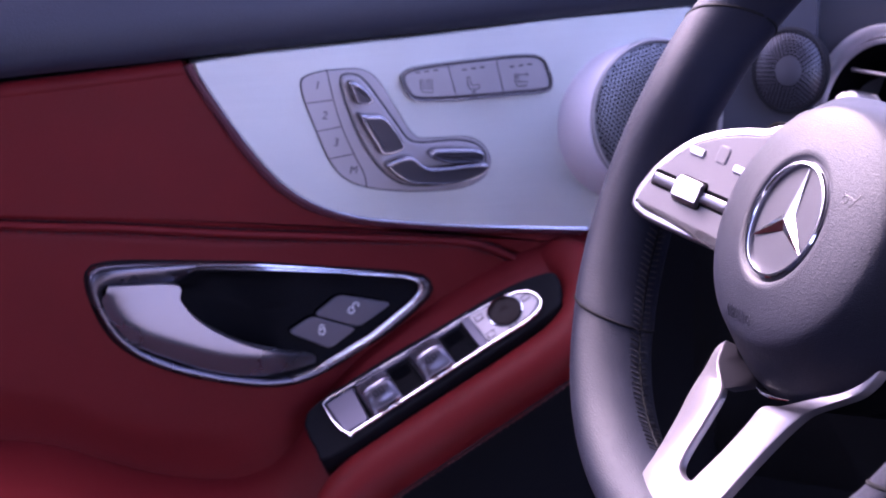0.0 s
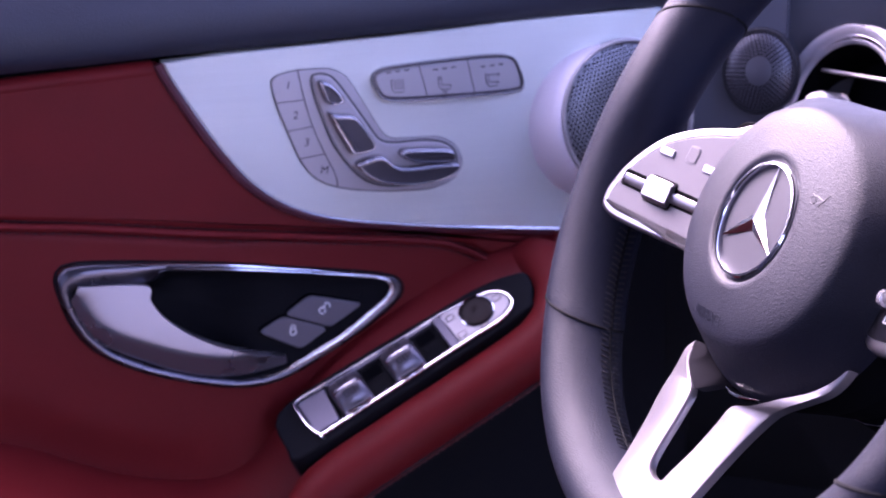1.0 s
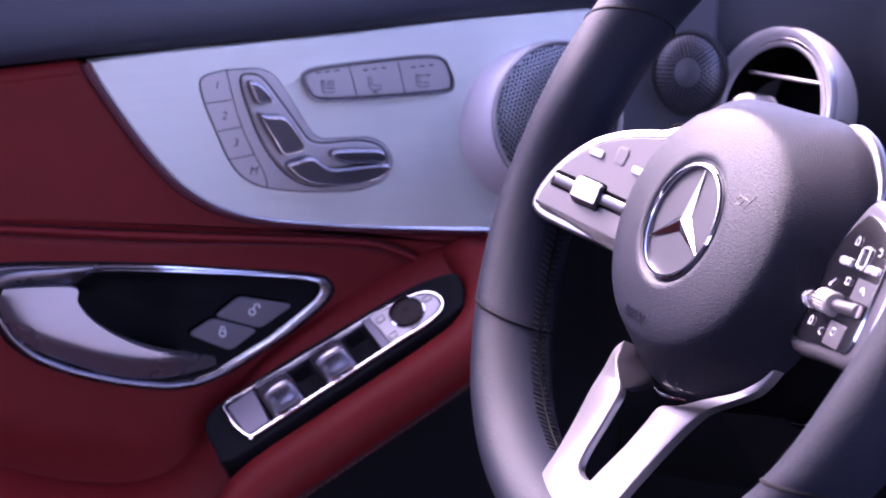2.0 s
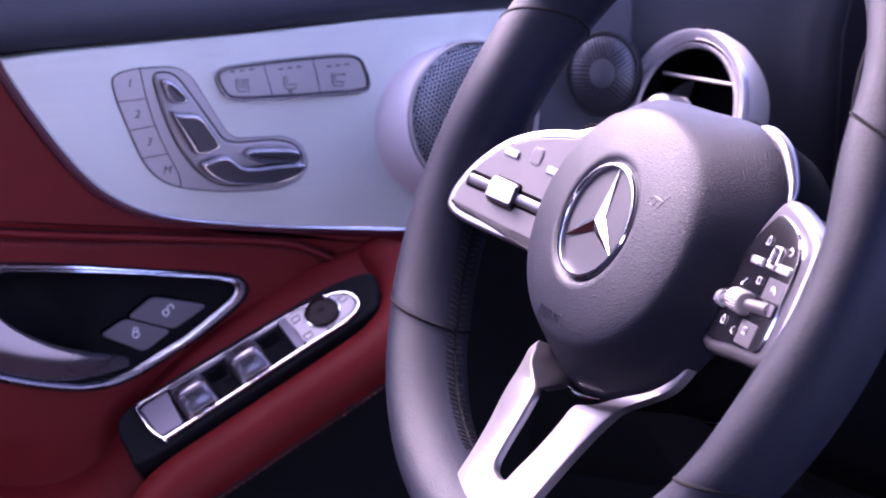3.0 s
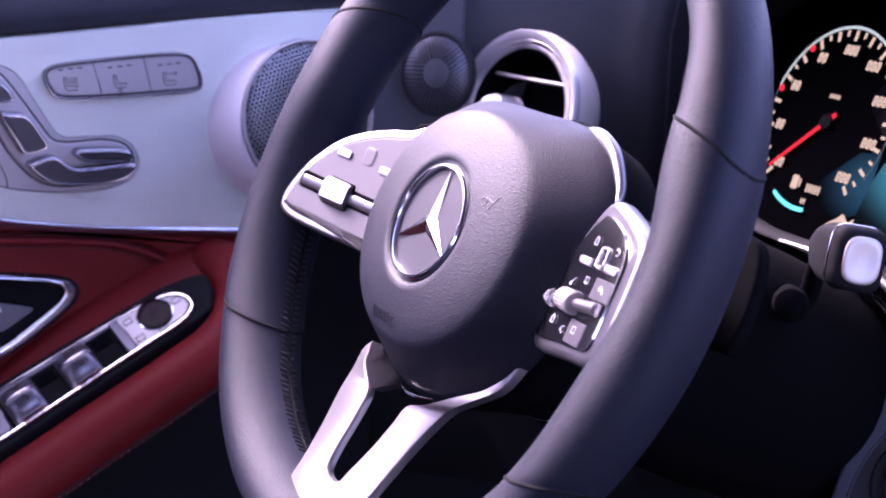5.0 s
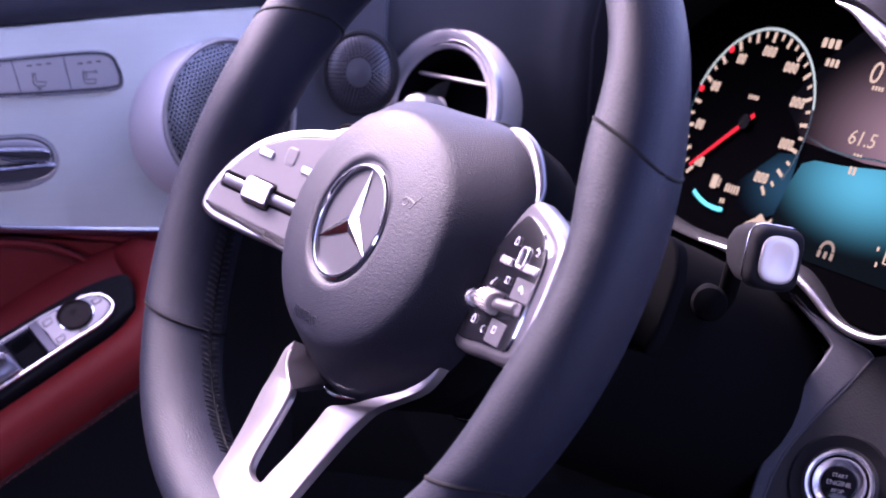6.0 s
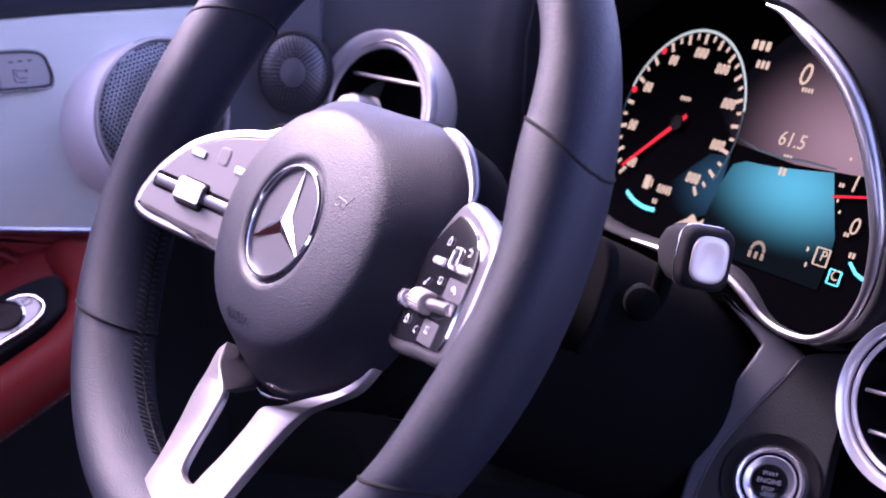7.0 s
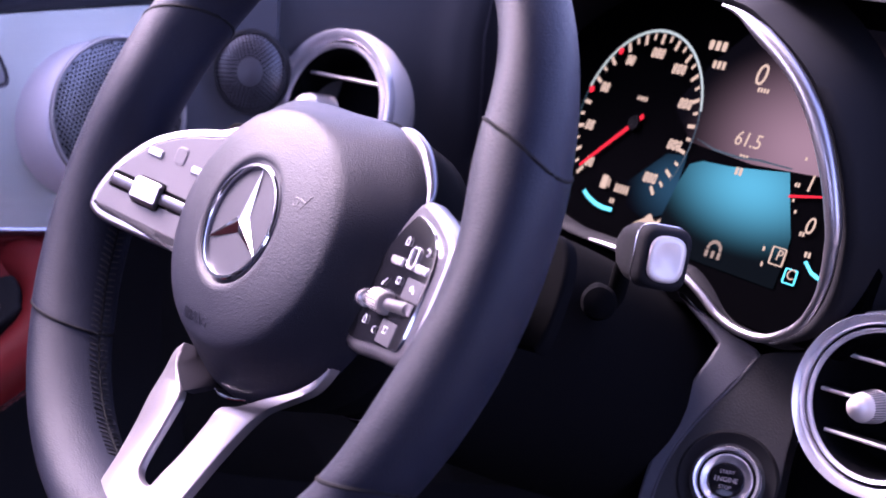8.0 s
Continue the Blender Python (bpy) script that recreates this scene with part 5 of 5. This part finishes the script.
def glowing(name, stops, center, size):
    """A lit field of the display, brightest at its middle."""
    m = bpy.data.materials.new(name)
    m.use_nodes = True
    nt = m.node_tree
    b = nt.nodes["Principled BSDF"]
    co = nt.nodes.new("ShaderNodeTexCoord")
    mp = nt.nodes.new("ShaderNodeMapping")
    mp.inputs["Location"].default_value = (-center[0] / size[0], -center[1] / size[1], 0)
    mp.inputs["Scale"].default_value = (1 / size[0], 1 / size[1], 0)
    gr = nt.nodes.new("ShaderNodeTexGradient")
    gr.gradient_type = "SPHERICAL"
    rp = nt.nodes.new("ShaderNodeValToRGB")
    rp.color_ramp.elements[0].color = (*stops[0], 1)
    rp.color_ramp.elements[1].color = (*stops[1], 1)
    rp.color_ramp.elements[1].position = 1.0
    rp.color_ramp.interpolation = "EASE"
    nt.links.new(co.outputs["Object"], mp.inputs["Vector"])
    nt.links.new(mp.outputs["Vector"], gr.inputs["Vector"])
    nt.links.new(gr.outputs["Fac"], rp.inputs["Fac"])
    nt.links.new(rp.outputs["Color"], b.inputs["Emission Color"])
    b.inputs["Emission Strength"].default_value = GLOW
    b.inputs["Base Color"].default_value = (0.0003, 0.0003, 0.0004, 1)
    b.inputs["Roughness"].default_value = 0.3
    b.inputs["Specular IOR Level"].default_value = 0.0
    return m


def flat(poly, z):
    bm = bmesh.new()
    bm.faces.new([bm.verts.new((p.x, p.y, z)) for p in poly])
    return bm


BLUE = glowing("blue_display_light", ((0.002, 0.004, 0.005), (0.045, 0.33, 0.39)), (0.056, -0.013), (0.078, 0.040))
DIM_BLUE = glowing("dim_blue_display_light", ((0.001, 0.001, 0.002), (0.010, 0.05, 0.075)), (0.004, -0.024), (0.044, 0.030))
MAUVE = glowing("mauve_display_light", ((0.002, 0.002, 0.003), (0.235, 0.165, 0.175)), (0.088, 0.012), (0.100, 0.064))
CREAM = material("cream_display_light", (0.40, 0.33, 0.22), 0.6, emit=GLOW * 1.15, spec=0.0)
CREAM_DIM = material("dim_cream_display_light", (0.30, 0.25, 0.18), 0.6, emit=GLOW * 0.75, spec=0.0)
CYAN = material("cyan_display_light", (0.03, 0.55, 0.58), 0.6, emit=GLOW * 1.6, spec=0.1)
CYAN_DIM = material("dim_cyan_display_light", (0.05, 0.14, 0.16), 0.6, emit=GLOW * 0.35, spec=0.05)
REDLIGHT = material("red_display_light", (0.80, 0.03, 0.04), 0.6, emit=GLOW * 0.9, spec=0.0)
GREENISH = material("pale_green_display_light", (0.26, 0.36, 0.30), 0.6, emit=GLOW * 1.2, spec=0.1)
part("blue_field", flat(V2([(-0.004, -0.060), (0.000, -0.042), (0.0035, -0.022), (0.0075, -0.0105), (0.016, -0.0070), (0.036, -0.0062), (0.060, -0.0035), (0.078, -0.0012), (0.0855, -0.018), (0.0930, -0.034), (0.0940, -0.046), (0.0930, -0.062)]), 0.0006), BLUE, cluster, "blue lit map field")
part("left_glow", flat(V2([(-0.036, -0.030), (-0.012, -0.008), (0.0035, -0.006), (0.0035, -0.022), (0.0, -0.042), (-0.012, -0.048), (-0.030, -0.044)]), 0.0004), DIM_BLUE, cluster, "dim blue glow in the dial")
part("mauve_field", flat(V2([(0.002, 0.0015), (-0.02, 0.02), (0.0, 0.05), (0.03, 0.08), (0.14, 0.08), (0.14, 0.004), (0.089, 0.0), (0.05, -0.002)]), 0.0003), MAUVE, cluster, "dim mauve lit field")
GC, GX, GY = Vector((-0.0448, 0.005, 0)), 0.0482, 0.0545


def on_dial(deg, k):
    """A point of the dial at an angle, k of the way from its middle to its rim."""
    return GC + Vector((GX * k * math.cos(radians(deg)), GY * k * math.sin(radians(deg)), 0))


def arc(k0, k1, a0, a1, z, n=40):
    return rings(bmesh.new(), [[on_dial(a0 + (a1 - a0) * i / n, k) + Vector((0, 0, z)) for i in range(n + 1)] for k in (k0, k1)], closed=False)


def dot(c, r, z, n=10):
    return flat([Vector((c.x + r * math.cos(t), c.y + r * math.sin(t), 0)) for t in (2 * math.pi * i / n for i in range(n))], z)


dial = part("speedometer", arc(1.0, 1.032, 15, 165, 0.0012, 60), GREENISH, cluster, "round lit speedometer")
part("dial_ring", arc(1.0, 1.018, -30, 15, 0.0012, 24), CYAN_DIM, dial)
part("dial_ring", arc(1.0, 1.018, 165, 215, 0.0012, 24), CYAN_DIM, dial)
for i in range(33):
    deg = 225 - i * 270 / 32
    if i in (7, 11):
        part("red_dot", dot(on_dial(deg, 0.965), 0.0022, 0.0014), REDLIGHT, dial)
        continue
    long_, w = (0.115, 0.0011) if i % 2 == 0 else (0.07, 0.0009)
    d = (on_dial(deg, 1) - GC).normalized()
    n = Vector((-d.y, d.x, 0)) * w
    a, b = on_dial(deg, 0.985), on_dial(deg, 0.985 - long_)
    part("tick", flat([a + n, a - n, b - n, b + n], 0.0014), CREAM, dial)
for i in range(9):
    c, k = on_dial(225 - i * 33.6, 0.77), (3 if i >= 4 else 2)
    for j in range(k):
        x = c.x + (j - (k - 1) / 2) * 0.0036
        o = soft_corners([(x - 0.0014, c.y - 0.0030), (x + 0.0014, c.y - 0.0030), (x + 0.0014, c.y + 0.0030), (x - 0.0014, c.y + 0.0030)], 0.0011)
        part("figure_bar", band([p + Vector((0.10 * (p.y - c.y), 0, 0)) for p in o], 0.0010, 0.0010, 0.0015), CREAM, dial)
n0 = Vector((-0.0445, 0.0040, 0))
na = Vector((-0.0775, -0.0283, 0)) - n0
nn = Vector((-na.y, na.x, 0)).normalized()
part("needle", flat([n0 - na * 0.17 + nn * 0.0015, n0 + na + nn * 0.0009, n0 + na - nn * 0.0009, n0 - na * 0.17 - nn * 0.0015], 0.0020), REDLIGHT, dial, "red needle")
part("needle_hub", moved(lathe([(0.0048, 0.0), (0.0044, 0.0012), (0.0005, 0.0014)], 24, cap=(False, True)), Matrix.Translation((n0.x, n0.y, 0.0018))), VOID, dial)
part("horizon_line", flat(V2([(0.004, 0.0048), (0.022, 0.0012), (0.040, 0.0004), (0.056, 0.0016), (0.079, 0.0012), (0.079, 0.0004), (0.056, 0.0004), (0.040, -0.0010), (0.022, 0.0)]), 0.0011), CYAN_DIM, cluster)
part("fuel_arc", arc(0.955, 1.0, 242, 277, 0.0014, 16), CYAN, cluster, "cyan lit arc")
part("temperature_arc", flat(V2([(0.1085, -0.0425), (0.1140, -0.0468), (0.1200, -0.0486), (0.1193, -0.0506), (0.1130, -0.0486), (0.1068, -0.0436)]), 0.0014), CYAN, cluster, "cyan lit arc")
for s, x, y, h in (("0", 0.037, 0.0456, 0.0175), ("61.5", 0.0437, 0.0097, 0.0115), ("1", 0.0941, -0.0045, 0.0130), ("0", 0.103, -0.0255, 0.0130), ("P", 0.0904, -0.0444, 0.0080), ("C", 0.1014, -0.0520, 0.0080)):
    part("figure", lettering(s, h, Matrix.Translation((x, y, 0.0016)), 0.0001, 0.12), CREAM, cluster)
part("gear_frame", band(soft_corners([(0.0842, -0.0498), (0.0938, -0.0498), (0.0938, -0.0400), (0.0842, -0.0400)], 0.001), 0.0007, 0.0006, 0.0014), CREAM, cluster)
part("mode_frame", band(soft_corners([(0.0968, -0.0570), (0.1052, -0.0570), (0.1052, -0.0488), (0.0968, -0.0488)], 0.001), 0.0007, 0.0006, 0.0014), CYAN, cluster)
for x, y, n, w, h in ((-0.0010, 0.0575, 3, 0.0050, 0.0056), (0.0045, 0.0470, 3, 0.0036, 0.0046), (0.042, 0.0380, 4, 0.0022, 0.0026), (0.0445, -0.0075, 2, 0.0030, 0.0046), (0.0445, 0.0012, 3, 0.0022, 0.0016),
                      (-0.0370, -0.0350, 5, 0.0024, 0.0050), (-0.0451, 0.0191, 4, 0.0022, 0.0026), (-0.0415, -0.0430, 2, 0.0022, 0.0030), (0.0861, -0.0065, 2, 0.0020, 0.0024), (0.0997, -0.0302, 2, 0.0020, 0.0024),
                      (0.0870, -0.0147, 1, 0.0022, 0.0018), (0.0906, -0.0201, 1, 0.0022, 0.0018), (0.0860, 0.0077, 1, 0.0022, 0.0018), (0.1076, -0.0396, 2, 0.0024, 0.0030), (0.0790, -0.0430, 1, 0.0024, 0.0024), (0.0810, -0.0510, 1, 0.0020, 0.0026)):
    for j in range(n):
        u = x + (j - (n - 1) / 2) * w
        part("legend_bar", flat(quad(u - w * 0.36, u + w * 0.36, y - h / 2, y + h / 2, w * 0.25), 0.0014), CREAM, cluster)
fuel = join(flat(quad(-0.0555, -0.0500, -0.0375, -0.0295, 0.001), 0.0014), flat(quad(-0.0492, -0.0478, -0.0360, -0.0310, 0.0005), 0.0014))
part("fuel_symbol", fuel, CREAM, cluster)
part("car_symbol", join(flat(smooth([(-0.0190, -0.0520), (-0.0120, -0.0470), (-0.0080, -0.0435), (-0.0030, -0.0470), (0.0010, -0.0445), (-0.0005, -0.0510), (-0.0100, -0.0530)], 3), 0.0014)), CREAM, cluster, "cream warning symbol")
part("lane_symbol", join(tube([Vector((0.0463 + 0.0046 * math.cos(t), -0.0520 + 0.0046 * math.sin(t), 0.0014)) for t in (math.pi * k / 10 for k in range(11))], 0.0010, 4),
                         *[flat(quad(0.0463 + u - 0.0012, 0.0463 + u + 0.0012, -0.0565, -0.0525, 0.0006), 0.0014) for u in (-0.0046, 0.0, 0.0046)]), CREAM_DIM, cluster)
part("red_mark", flat(V2([(0.0830, -0.0125), (0.1050, -0.0086), (0.1050, -0.0098), (0.0830, -0.0140)]), 0.0015), REDLIGHT, cluster)
